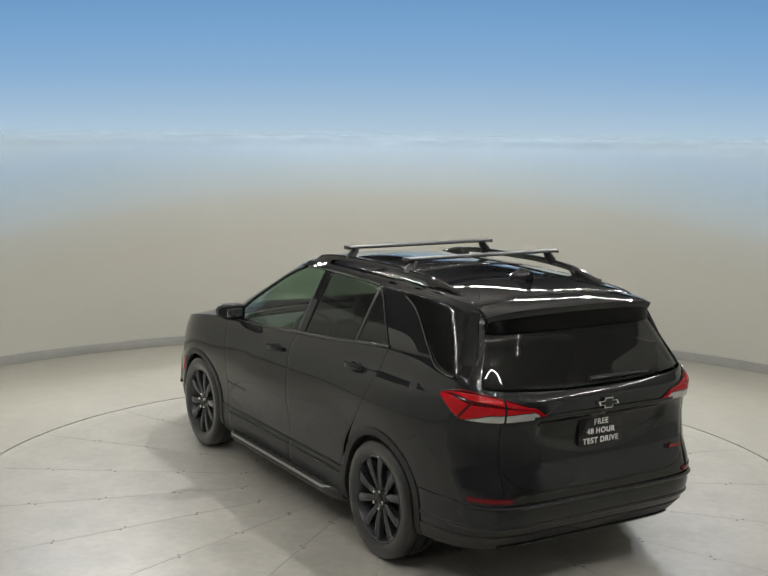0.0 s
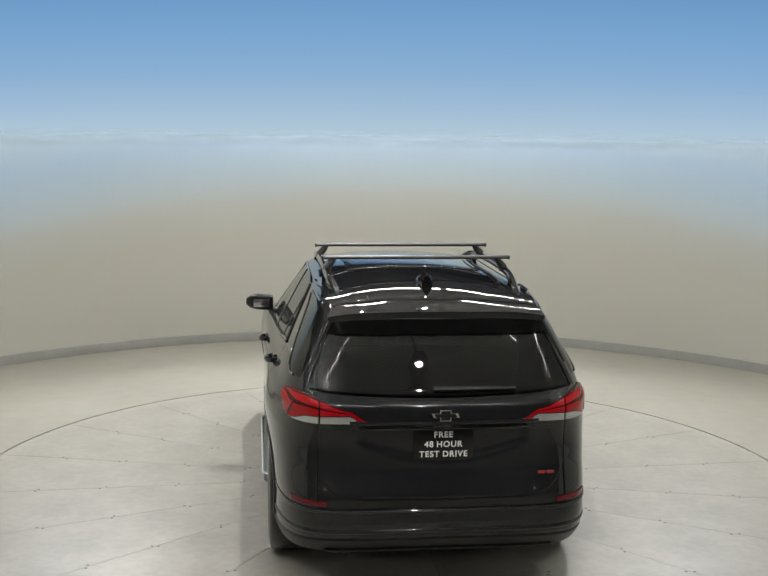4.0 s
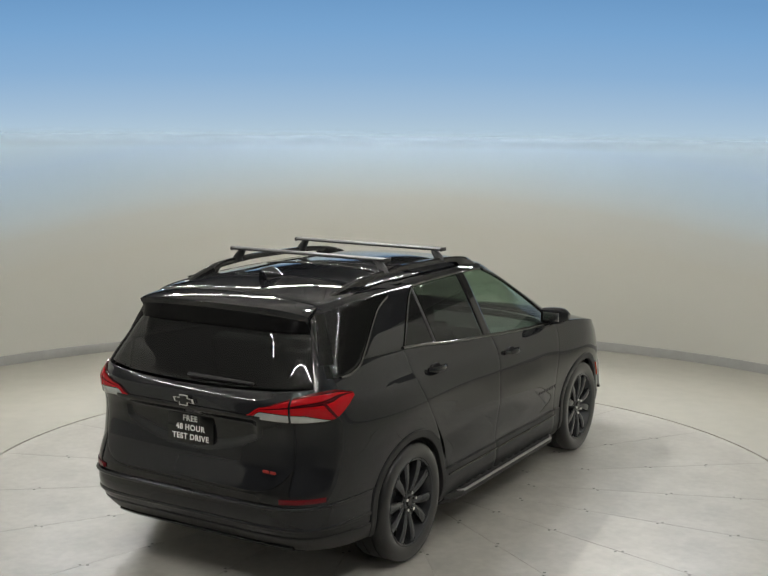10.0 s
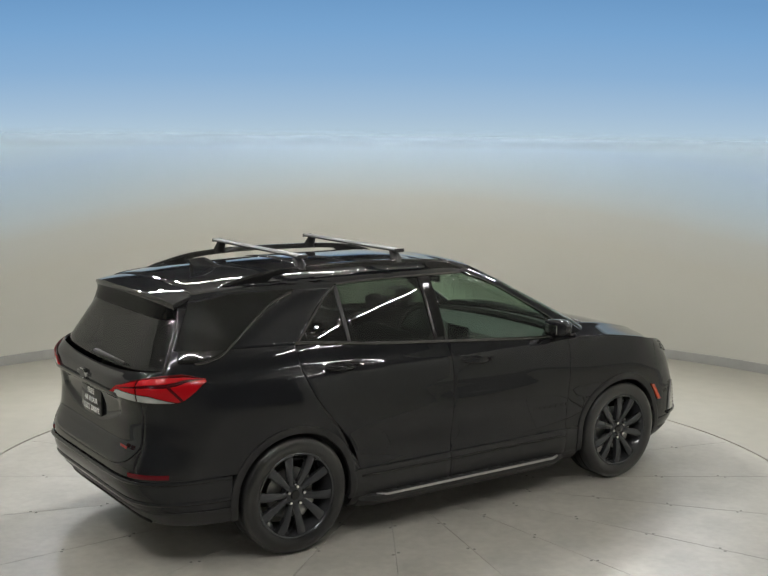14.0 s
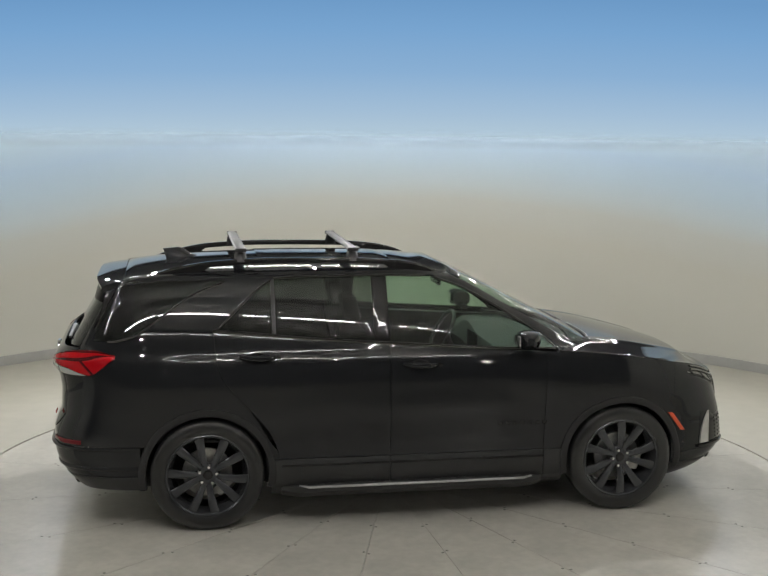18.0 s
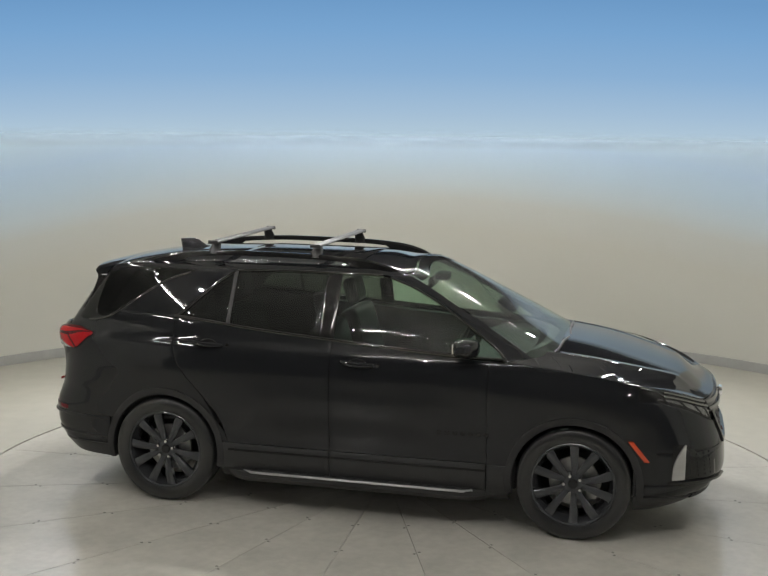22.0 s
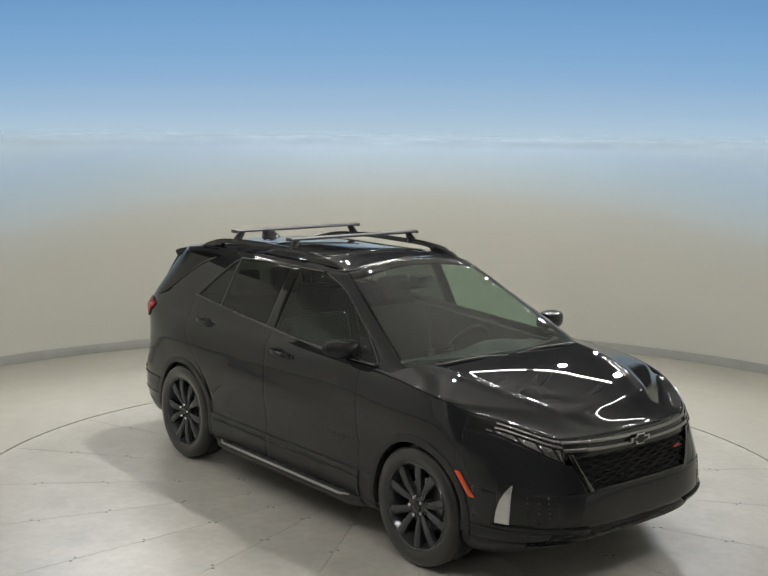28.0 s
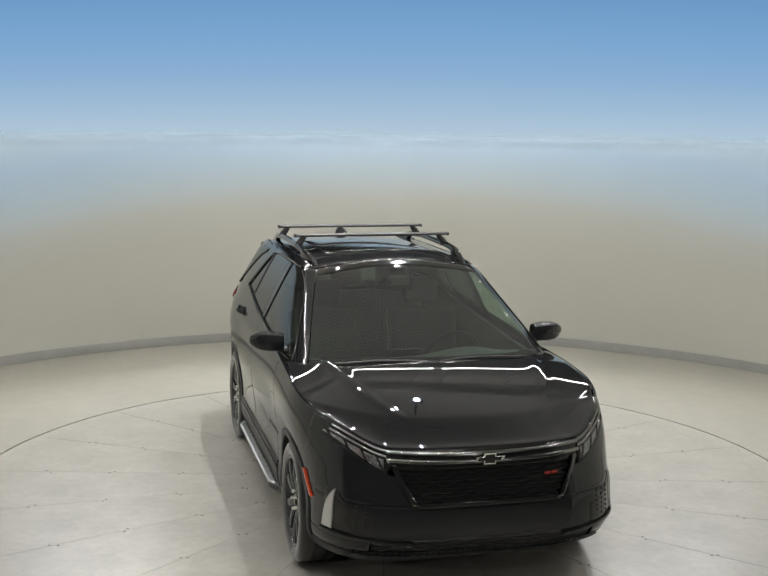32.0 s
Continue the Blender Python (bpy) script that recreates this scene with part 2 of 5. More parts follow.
def sheet(F, nu, nv, thick=0.014, lift=0.0, mirror=1, centre=(0, 0, 0.75), edge=0.0012, inner=0):
    """A panel with thickness: F(u, v) gives its outer face, turned outward from the centre."""
    lu = max((Vector(F(1, v)) - Vector(F(0, v))).length for v in (0.1, 0.5, 0.9))
    lv = max((Vector(F(u, 1)) - Vector(F(u, 0))).length for u in (0.1, 0.5, 0.9))
    du0, dv0 = min(0.1, 0.0025 / max(lu, 0.01)), min(0.15, 0.0025 / max(lv, 0.01))
    us = [0.0, du0] + [du0 + (1 - 2 * du0) * i / nu for i in range(1, nu)] + [1 - du0, 1.0]
    vs = [0.0, dv0] + [dv0 + (1 - 2 * dv0) * i / nv for i in range(1, nv)] + [1 - dv0, 1.0]
    P = [[Vector(F(u, v)) for v in vs] for u in us]
    if mirror < 0:
        P = [[Vector((p.x, -p.y, p.z)) for p in row] for row in P]
    n, k = len(us), len(vs)
    N = [[None] * k for _ in range(n)]
    for i in range(n):
        for j in range(k):
            du = P[min(i + 1, n - 1)][j] - P[max(i - 1, 0)][j]
            dv = P[i][min(j + 1, k - 1)] - P[i][max(j - 1, 0)]
            c = du.cross(dv)
            N[i][j] = c.normalized() if c.length > 1e-12 else Vector((0, 0, 0))
    mid = P[n // 2][k // 2]
    ref = mid - Vector((mid.x * 0.6, centre[1], centre[2]))
    sgn = 1 if N[n // 2][k // 2].dot(ref) >= 0 else -1
    bm = bmesh.new()
    top = []
    for i in range(n):
        row = []
        for j in range(k):
            rim = i in (0, n - 1) or j in (0, k - 1)
            row.append(bm.verts.new(P[i][j] + N[i][j] * sgn * (lift - (edge if rim else 0))))
        top.append(row)
    low = [[bm.verts.new(P[i][j] + N[i][j] * sgn * (lift - thick)) for j in range(k)] for i in range(n)]
    for i in range(n - 1):
        for j in range(k - 1):
            q = (top[i][j], top[i + 1][j], top[i + 1][j + 1], top[i][j + 1])
            w = (low[i][j], low[i][j + 1], low[i + 1][j + 1], low[i + 1][j])
            bm.faces.new(q if sgn > 0 else q[::-1])
            bm.faces.new(w if sgn > 0 else w[::-1]).material_index = inner
    ring = [(i, 0) for i in range(n)] + [(n - 1, j) for j in range(1, k)] + [(i, k - 1) for i in range(n - 2, -1, -1)] + [(0, j) for j in range(k - 2, 0, -1)]
    for a, b in zip(ring, ring[1:] + ring[:1]):
        q = (top[b[0]][b[1]], top[a[0]][a[1]], low[a[0]][a[1]], low[b[0]][b[1]])
        bm.faces.new(q if sgn > 0 else q[::-1])
    bmesh.ops.remove_doubles(bm, verts=bm.verts[:], dist=0.00005)
    return bm


def panel(name, F, nu, nv, material, parent, mirror=1, label="", **kw):
    return part(name, sheet(F, nu, nv, mirror=mirror, inner=1 if isinstance(material, list) else 0, **kw), material, parent, label)


def word_mesh(text, size, depth):
    cu = bpy.data.curves.new("word", "FONT")
    cu.body, cu.size, cu.extrude, cu.align_y = text, size, depth, "CENTER"
    cu.offset = size * 0.025
    cu.space_character = 1.15
    tmp = bpy.data.objects.new("word", cu)
    me = bpy.data.meshes.new_from_object(tmp)
    bpy.data.objects.remove(tmp)
    return me


def lettering(text, size, material, parent, m, depth=0.001):
    """A centred line of printed words, each word a part."""
    words = [word_mesh(w, size, depth) for w in text.split()]
    spans = [(min(v.co.x for v in me.vertices), max(v.co.x for v in me.vertices)) for me in words]
    gap = 0.42 * size
    x = -(sum(b - a for a, b in spans) + gap * (len(words) - 1)) / 2
    for me, (a, b) in zip(words, spans):
        me.materials.clear()
        me.materials.append(material)
        me.transform(m @ Matrix.Translation((x - a, 0, 0)))
        ob = new("printed_word", me)
        ob.parent = parent
        x += b - a + gap


# ---- the round studio ----
def ring_wall():
    bm = bmesh.new()
    a0, a1, n = -42, 222, 132
    rows = []
    for i in range(n + 1):
        a = radians(a0 + (a1 - a0) * i / n)
        c, s = math.cos(a), math.sin(a)
        top = WALL_H + (SIDE_H - WALL_H) * max(0.0, min(1.0, (0.655 - s) / 0.4))
        rows.append([bm.verts.new((r * c, r * s, z)) for r, z in ((WALL_R, top), (WALL_R, SHEER_Z), (WALL_R, 0), (WALL_R + 0.15, 0), (WALL_R + 0.15, SHEER_Z - 0.02), (WALL_R + 0.004, SHEER_Z - 0.02))])
    for p, q in zip(rows, rows[1:]):
        for j in range(5):
            bm.faces.new((p[j], p[j + 1], q[j + 1], q[j]))
    for r in (rows[0], rows[-1][::-1]):
        bm.faces.new(r[1:] if r is rows[0] else r[:-1])
    bmesh.ops.recalc_face_normals(bm, faces=bm.faces[:])
    tagged(part("wall_round", bm, M_WALL), "smooth curved off-white studio wall with an added blue fade on top", "wall", kind="structure")
    bm = bmesh.new()
    prof = ((WALL_R - 0.003, 0.0), (WALL_R - 0.028, 0.0), (WALL_R - 0.028, 0.085), (WALL_R - 0.018, 0.1), (WALL_R - 0.003, 0.1))
    rows = []
    for i in range(n + 1):
        a = radians(a0 + (a1 - a0) * i / n)
        rows.append([bm.verts.new((r * math.cos(a), r * math.sin(a), z)) for r, z in prof])
    for p, q in zip(rows, rows[1:]):
        for j in range(4):
            bm.faces.new((p[j], p[j + 1], q[j + 1], q[j]))
    bmesh.ops.recalc_face_normals(bm, faces=bm.faces[:])
    tagged(part("baseboard", bm, M_BASE), "grey baseboard along the foot of the curved wall", "baseboard", kind="structure")


def studio_floor():
    bm = bmesh.new()
    n = 160
    inner = [bm.verts.new(((TABLE_R + 0.022) * math.cos(2 * math.pi * i / n), (TABLE_R + 0.022) * math.sin(2 * math.pi * i / n), 0)) for i in range(n)]
    deep = [bm.verts.new((v.co.x, v.co.y, -0.12)) for v in inner]
    outer = []
    for i in range(n):
        a = 2 * math.pi * i / n
        c, s = math.cos(a), math.sin(a)
        k = min(28.0 / max(abs(c), 1e-6), (60.5 if s > 0 else 11.2) / max(abs(s), 1e-6))
        outer.append(bm.verts.new((k * c, k * s, 0)))
    for i in range(n):
        j = (i + 1) % n
        bm.faces.new((inner[i], outer[i], outer[j], inner[j]))
        bm.faces.new((deep[i], inner[i], inner[j], deep[j]))
    bm.faces.new(deep)
    bmesh.ops.recalc_face_normals(bm, faces=bm.faces[:])
    bmesh.ops.reverse_faces(bm, faces=[f for f in bm.faces if abs(f.normal.z) > 0.9 and f.normal.z < 0])
    tagged(part("floor", bm, M_FLOOR, smooth=0), "smooth beige-grey studio floor round the turntable", "floor", kind="structure")


def added_blue_glow():
    """Glow of the added board: an overlaid blue gradient that pales downward."""
    m = bpy.data.materials.new("blue_board_glow")
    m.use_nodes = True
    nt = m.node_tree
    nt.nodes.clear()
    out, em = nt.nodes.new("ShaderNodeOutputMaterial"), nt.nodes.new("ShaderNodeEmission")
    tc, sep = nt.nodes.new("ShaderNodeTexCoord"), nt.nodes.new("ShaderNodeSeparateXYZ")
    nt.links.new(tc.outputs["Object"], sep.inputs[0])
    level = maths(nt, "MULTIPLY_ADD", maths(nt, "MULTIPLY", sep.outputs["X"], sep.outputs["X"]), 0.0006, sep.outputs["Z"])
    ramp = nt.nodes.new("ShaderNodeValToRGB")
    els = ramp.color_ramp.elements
    for pos, c in BLUE_FADE_STOPS:
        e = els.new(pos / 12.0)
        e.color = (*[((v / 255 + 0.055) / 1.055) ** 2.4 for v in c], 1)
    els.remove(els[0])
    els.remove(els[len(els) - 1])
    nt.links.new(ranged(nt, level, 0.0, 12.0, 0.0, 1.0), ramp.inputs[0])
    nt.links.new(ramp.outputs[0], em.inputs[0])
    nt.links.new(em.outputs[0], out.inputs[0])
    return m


# Added glowing board, not part of the studio; it carries the overlaid blue.
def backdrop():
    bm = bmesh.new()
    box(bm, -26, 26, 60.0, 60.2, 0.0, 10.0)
    tagged(part("backdrop", bm, added_blue_glow(), smooth=0), "added glowing board with a blue fade, far behind the studio wall", "backdrop", kind="structure")


def hall():
    for name, dims in (("wall_south", (-11, 11, -11.2, -11, 0, 5.6)), 
                       ("wall_east", (11, 11.2, -11.2, 18.5, 0, 5.6)), ("wall_west", (-11.2, -11, -11.2, 18.5, 0, 5.6)), ("ceiling", (-11.2, 11.2, -11.2, 18.5, 5.6, 5.75))):
        bm = bmesh.new()
        box(bm, *dims)
        tagged(part(name, bm, M_CEIL if name == "ceiling" else M_HALL, smooth=0), "plain grey studio ceiling" if name == "ceiling" else "plain grey hall wall round the studio", "wall" if name != "ceiling" else "ceiling", kind="structure")


ring_wall()
studio_floor()
hall()
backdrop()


def tube_lights():
    """Tube lamps in straight rows under the ceiling, seen as bright lines in the paint."""
    glow = bpy.data.materials.new("tube_glow")
    glow.use_nodes = True
    nt = glow.node_tree
    nt.nodes.clear()
    out, em = nt.nodes.new("ShaderNodeOutputMaterial"), nt.nodes.new("ShaderNodeEmission")
    em.inputs[0].default_value = (*WARM, 1)
    em.inputs[1].default_value = TUBE_GLOW
    nt.links.new(em.outputs[0], out.inputs[0])
    def tube_lamp(drop):
        holder = new("tube_lamp")
        tagged(holder, "hanging fluorescent tube lamp with a slim white tray", "ceiling lamp", "rows of tube lamps")
        bm = bmesh.new()
        box(bm, -0.63, 0.63, -0.012, 0.012, 0.05, 0.07, 0.004)
        part("tray", bm, M_CEIL, holder)
        bm = bmesh.new()
        tube(bm, [(-TUBE_LEN / 2, 0, 0), (TUBE_LEN / 2, 0, 0)], 0.0065, 8)
        part("tube", bm, glow, holder, "glowing white tube")
        for x in (-0.5, 0.5):
            bm = bmesh.new()
            box(bm, x - 0.004, x + 0.004, -0.004, 0.004, -0.002, drop)
            part("hanger_rod", bm, M_BASE, holder)
        return holder
    for x, y, z, turn, count in TUBE_ROWS:
        holder = tube_lamp(5.6 - z)
        for i in range(count):
            m = pose(x, y, z, 0, 0, turn) @ pose((i - (count - 1) / 2) * (TUBE_LEN + 0.12), 0, 0)
            if i == 0:
                holder.matrix_basis = m
            else:
                copy_thing(holder, m)


def lamp_heads():
    """Housings of the ceiling spots and of the two lamps on stands."""
    for place, watts, colour, aim, lens in SPOTS:
        ob = new("spot_lamp")
        tagged(ob, "black can spotlight hanging from the ceiling", "spotlight", "ceiling spotlights")
        ob.matrix_basis = look(place, aim)
        bm = bmesh.new()
        lathe(bm, [(0.085, -0.02), (0.09, -0.02), (0.09, 0.22), (0.05, 0.27), (0.001, 0.27), (0.001, 0.25), (0.08, 0.2)], 20, "Z")
        part("housing", bm, M_TRIM, ob)
        top = ob.matrix_basis.inverted() @ Vector((place[0], place[1], 5.6))
        bm = bmesh.new()
        tube(bm, [(0, 0, 0.26), top], 0.012, 8)
        part("hanger_rod", bm, M_TRIM, ob)
    for place, watts in STANDS:
        ob = new("stand_lamp")
        tagged(ob, "black studio lamp on a tall tripod stand", "studio lamp", "lamps on stands")
        ob.location = (place[0], place[1], 0)
        bm = bmesh.new()
        tube(bm, [(0, 0, 0.6), (0, 0, place[2] - 0.12)], 0.016, 8)
        part("pole", bm, M_TRIM, ob)
        d = (Vector((0, 2.0, 0.8)) - Vector(place)).normalized()
        mm = Matrix.Translation((0, 0, place[2])) @ (look((0, 0, 0), d))
        bm = bmesh.new()
        lathe(bm, [(0.15, -0.03), (0.155, -0.03), (0.1, 0.14), (0.07, 0.3), (0.001, 0.3), (0.001, 0.14), (0.09, 0.13)], 24, "Z", mm)
        part("reflector_head", bm, M_TRIM, ob)
        for k in range(3):
            a = 2 * math.pi * k / 3
            bm = bmesh.new()
            tube(bm, [(0, 0, 0.7), (0.45 * math.cos(a), 0.45 * math.sin(a), 0.012)], 0.012, 8)
            part("leg", bm, M_TRIM, ob)


tube_lights()
lamp_heads()


# ---- the car: x forward, y to its left, z up ----
W = curve((0.18, 0.80), (0.25, 0.872), (0.36, 0.898), (0.5, 0.893), (0.62, 0.9), (0.8, 0.916), (0.92, 0.917), (1.02, 0.907), (1.075, 0.892), (1.12, 0.861), (1.2, 0.824),
          (1.3, 0.774), (1.4, 0.722), (1.5, 0.667), (1.56, 0.631), (1.6, 0.59), (1.64, 0.5))
AF = curve((0.15, 1.9), (0.2, 2.02), (0.28, 2.17), (0.36, 2.262), (0.43, 2.285), (0.55, 2.275), (0.68, 2.252), (0.8, 2.228), (0.9, 2.17), (1.0, 2.07), (1.2, 2.0))
AR = curve((0.2, 2.1), (0.3, 2.2), (0.4, 2.285), (0.5, 2.32), (0.6, 2.325), (0.68, 2.3), (0.74, 2.278), (0.85, 2.275), (0.95, 2.288), (1.02, 2.312), (1.08, 2.305), (1.14, 2.25), (1.2, 2.19), (1.3, 2.13))
NR = curve((0.45, 7.5), (0.7, 6.5), (1.0, 5.8), (1.2, 8.5))
AFU = curve((1.05, 1.34), (1.12, 1.232), (1.264, 0.962), (1.388, 0.713), (1.486, 0.522), (1.56, 0.36), (1.64, 0.172))
ARU = curve((1.1, 2.24), (1.16, 2.202), (1.3, 2.12), (1.47, 2.02), (1.56, 1.96), (1.62, 1.87))
XC = -0.7
HUB_X, HUB_Z, ARCH = 1.3625, 0.357, 0.395
BELT = curve((-2.2, 1.275), (-1.31, 1.25), (-0.72, 1.196), (-0.28, 1.164), (0.7, 1.102), (1.1, 1.085))
HOODLINE = curve((0.8, 1.095), (1.1, 1.08), (1.4, 1.05), (1.7, 1.0), (1.95, 0.945), (2.15, 0.885), (2.3, 0.845))


X_NOSE = 1.25
N_NOSE = curve((0.3, 3.7), (0.55, 3.6), (0.75, 3.1), (0.9, 2.85), (1.05, 2.75))


def outline(z, upper, back):
    if upper:
        return (ARU(z) + XC if back else AFU(z) - XC), W(z), (7.0 if back else 6.0), XC
    return (AR(z) if back else AF(z)), W(z), (NR(z) if back else 0.0), 0.0


def nose_y(k, a, q):
    """Half width, as a share, at the share k of the length: straight sides, then a rounded nose."""
    t = max(0.0, (k * a - X_NOSE) / (a - X_NOSE))
    return max(1e-6, 1 - min(1.0, t) ** q) ** (1 / q)


def bell(x, mid, width):
    return math.exp(-((x - mid) / width) ** 2)


def swell(x, z):
    """How far the side stands out: a rear haunch, a front wing, and hollow doors between them."""
    return (0.022 * bell(x, -1.45, 0.42) * bell(z, 0.93, 0.13) + 0.018 * bell(x, 1.25, 0.42) * bell(z, 0.86, 0.14)
            - 0.011 * bell(x, -0.05, 0.75) * bell(z, 0.7, 0.12)) * max(0.0, min(1.0, (1.12 - z) / 0.12))


def ring_at(theta, z, upper=False):
    """A point of the body's plan outline at height z; theta 0 is straight ahead, 90 degrees the left side."""
    c, s = math.cos(theta), math.sin(theta)
    a, b, n, x0 = outline(z, upper, c < 0)
    if n:
        r = (abs(c) ** n + abs(s) ** n) ** (-1.0 / n)
    else:
        r = 1 / max(abs(s), 1e-6)
        if r * c * a > X_NOSE:
            lo, hi = X_NOSE / (a * c), min(r, 1 / c)
            e = N_NOSE(z)
            q = a / (a - X_NOSE)
            k0 = X_NOSE / (a - X_NOSE)
            for _ in range(22):
                r = (lo + hi) / 2
                if (r * abs(s)) ** e + max(0.0, q * r * c - k0) ** e > 1:
                    hi = r
                else:
                    lo = r
    p = Vector((x0 + a * r * c, b * r * s, z))
    if not upper and abs(s) > 0.3:
        p.y += math.copysign(swell(p.x, z), s)
    return p


def theta_x(x, z, upper=False):
    x0 = XC if upper else 0.0
    a, b, n, x0 = outline(z, upper, x < x0)
    k = max(-0.9999, min(0.9999, (x - x0) / a))
    return math.atan2((1 - abs(k) ** n) ** (1.0 / n) if n else nose_y(k, a, N_NOSE(z)), k)


def theta_y(y, z, back, upper=False):
    a, b, n, x0 = outline(z, upper, back)
    k = max(-0.9999, min(0.9999, y / b))
    if n:
        x = (1 - abs(k) ** n) ** (1.0 / n)
    else:
        e = N_NOSE(z)
        x = (X_NOSE + (a - X_NOSE) * (1 - abs(k) ** e) ** (1 / e)) / a
    return math.atan2(k, -x if back else x) % (2 * math.pi) if back else math.atan2(k, x)


def side_y(x, z, upper=False):
    return ring_at(theta_x(x, z, upper), z, upper).y


def skin(s0, s1, z0, z1, upper=False):
    """A patch of the body: between stations s0 and s1 (functions of z that give an angle) and heights z0 and z1 (functions of a point)."""
    def F(u, v):
        p = Vector((0, 0, 0.8 if not upper else 1.35))
        for _ in range(5):
            th = s0(p.z) + (s1(p.z) - s0(p.z)) * u
            p = ring_at(th, p.z, upper)
            p = ring_at(th, z0(p) + (z1(p) - z0(p)) * v, upper)
        return p
    return F


def sx(x, upper=False):
    return (lambda z: theta_x(x(z), z, upper)) if callable(x) else (lambda z: theta_x(x, z, upper))


def sy(y, back, upper=False):
    return (lambda z: theta_y(y(z), z, back, upper)) if callable(y) else (lambda z: theta_y(y, z, back, upper))


def flat(z):
    return lambda p: z


def arch_z(x, low):
    for hx in (HUB_X, -HUB_X):
        d = abs(x - hx)
        if d < ARCH:
            return max(low, HUB_Z + math.sqrt(ARCH * ARCH - d * d))
    return low


CAR = new("suv")
tagged(CAR, "glossy black compact suv with roof rack on the turntable", "car")
SIDES = (1, -1)


def smooth(a, b, x):
    t = max(0.0, min(1.0, (x - a) / (b - a)))
    return t * t * (3 - 2 * t)


def arch_x(z, hx, side):
    """Where the wheel opening's edge stands at height z, on the side of the hub that faces the doors."""
    return hx + side * math.sqrt(max(0.0, 0.402 ** 2 - (z - HUB_Z) ** 2))


def body_sides():
    rear_edge = curve((0.44, -0.905), (0.6, -0.965), (0.75, -1.08), (0.9, -1.21), (1.0, -1.275), (1.1, -1.305), (1.25, -1.315))
    g = 0.0018
    for m in SIDES:
        fender = panel("fender", skin(sx(1.86), sx(0.822 + g), lambda p: arch_z(p.x, 0.44), lambda p: HOODLINE(p.x) - 0.002), 44, 16, M_PAINT, CAR, m, edge=0.0003)
        panel("fender_trim_piece", skin(sx(lambda z: arch_x(z, HUB_X, -1)), sx(0.825), flat(0.26), flat(0.437)), 6, 6, M_TRIM, fender, m, "matte black lower cladding")
        door = panel("front_door", skin(sx(0.822 - g), sx(-0.205 + g), flat(0.445), lambda p: BELT(p.x) - 0.004), 30, 24, M_PAINT, CAR, m, edge=0.0003)
        panel("door_cladding", skin(sx(0.82 - g), sx(-0.205 + g), flat(0.27), flat(0.44)), 24, 8, M_TRIM, door, m, "matte black lower cladding", lift=0.006)
        handle(door, -0.02, 1.035, m)
        for k in range(7):
            x, z = 0.52 + 0.05 * k, 0.628
            bm = bmesh.new()
            y = side_y(x, z)
            box(bm, x - 0.014, x + 0.014, m * y - 0.003, m * y + 0.003, z - 0.011, z + 0.011, 0.002, 1)
            part("name_bar", bm, M_GLOSS, door)
        rdoor = panel("rear_door", skin(sx(-0.205 - g), sx(lambda z: rear_edge(z) + g), flat(0.445), lambda p: BELT(p.x) - 0.004), 30, 24, M_PAINT, CAR, m, edge=0.0003)
        panel("door_cladding", skin(sx(-0.205 - g), sx(lambda z: arch_x(z, -HUB_X, 1)), flat(0.27), flat(0.44)), 20, 8, M_TRIM, rdoor, m, "matte black lower cladding", lift=0.006)
        panel("cladding_rib", skin(sx(-0.205 - g), sx(-0.9), flat(0.395), flat(0.407)), 16, 1, M_GLOSS, rdoor, m, lift=0.013, thick=0.01)
        panel("cladding_rib", skin(sx(0.82 - g), sx(-0.205 + g), flat(0.395), flat(0.407)), 16, 1, M_GLOSS, door, m, lift=0.013, thick=0.01)
        handle(rdoor, -1.05, 1.1, m)
        panel("quarter_panel", skin(sx(lambda z: rear_edge(z) - g), sy(lambda z: 0.664 + (0.87 * W(z) - 0.664) * smooth(1.1, 1.16, z), True), lambda p: arch_z(p.x, 0.445 if p.x > -HUB_X else 0.55), lambda p: BELT(p.x) - 0.004), 60, 26, M_PAINT, CAR, m, edge=0.0003)
        panel("sill", skin(sx(0.96), sx(-0.96), flat(0.2), flat(0.268)), 30, 4, M_TRIM, CAR, m, "matte black sill")
        # wheel arch trims
        for hx in (HUB_X, -HUB_X):
            def F(u, v, hx=hx):
                a = radians(-13 + 206 * u)
                r = ARCH - 0.012 + 0.045 * v
                x, z = hx + r * math.cos(a), max(0.265, HUB_Z + r * math.sin(a))
                return Vector((x, side_y(x, z) + 0.004, z))
            panel("wheel_arch_trim", F, 48, 4, M_ARCH, CAR, m, "satin black wheel arch lip", thick=0.03, lift=0.004)
            bm = bmesh.new()
            rows = []
            for i in range(25):
                a = radians(-12 + 204 * i / 24)
                rows.append([bm.verts.new((hx + 0.4 * math.cos(a), m * y, HUB_Z + 0.4 * math.sin(a))) for y in (0.84, 0.5)])
            for a, b in zip(rows, rows[1:]):
                bm.faces.new((a[0], a[1], b[1], b[0]))
            bmesh.ops.solidify(bm, geom=bm.faces[:], thickness=0.006)
            part("wheel_liner", bm, M_DARK, CAR)


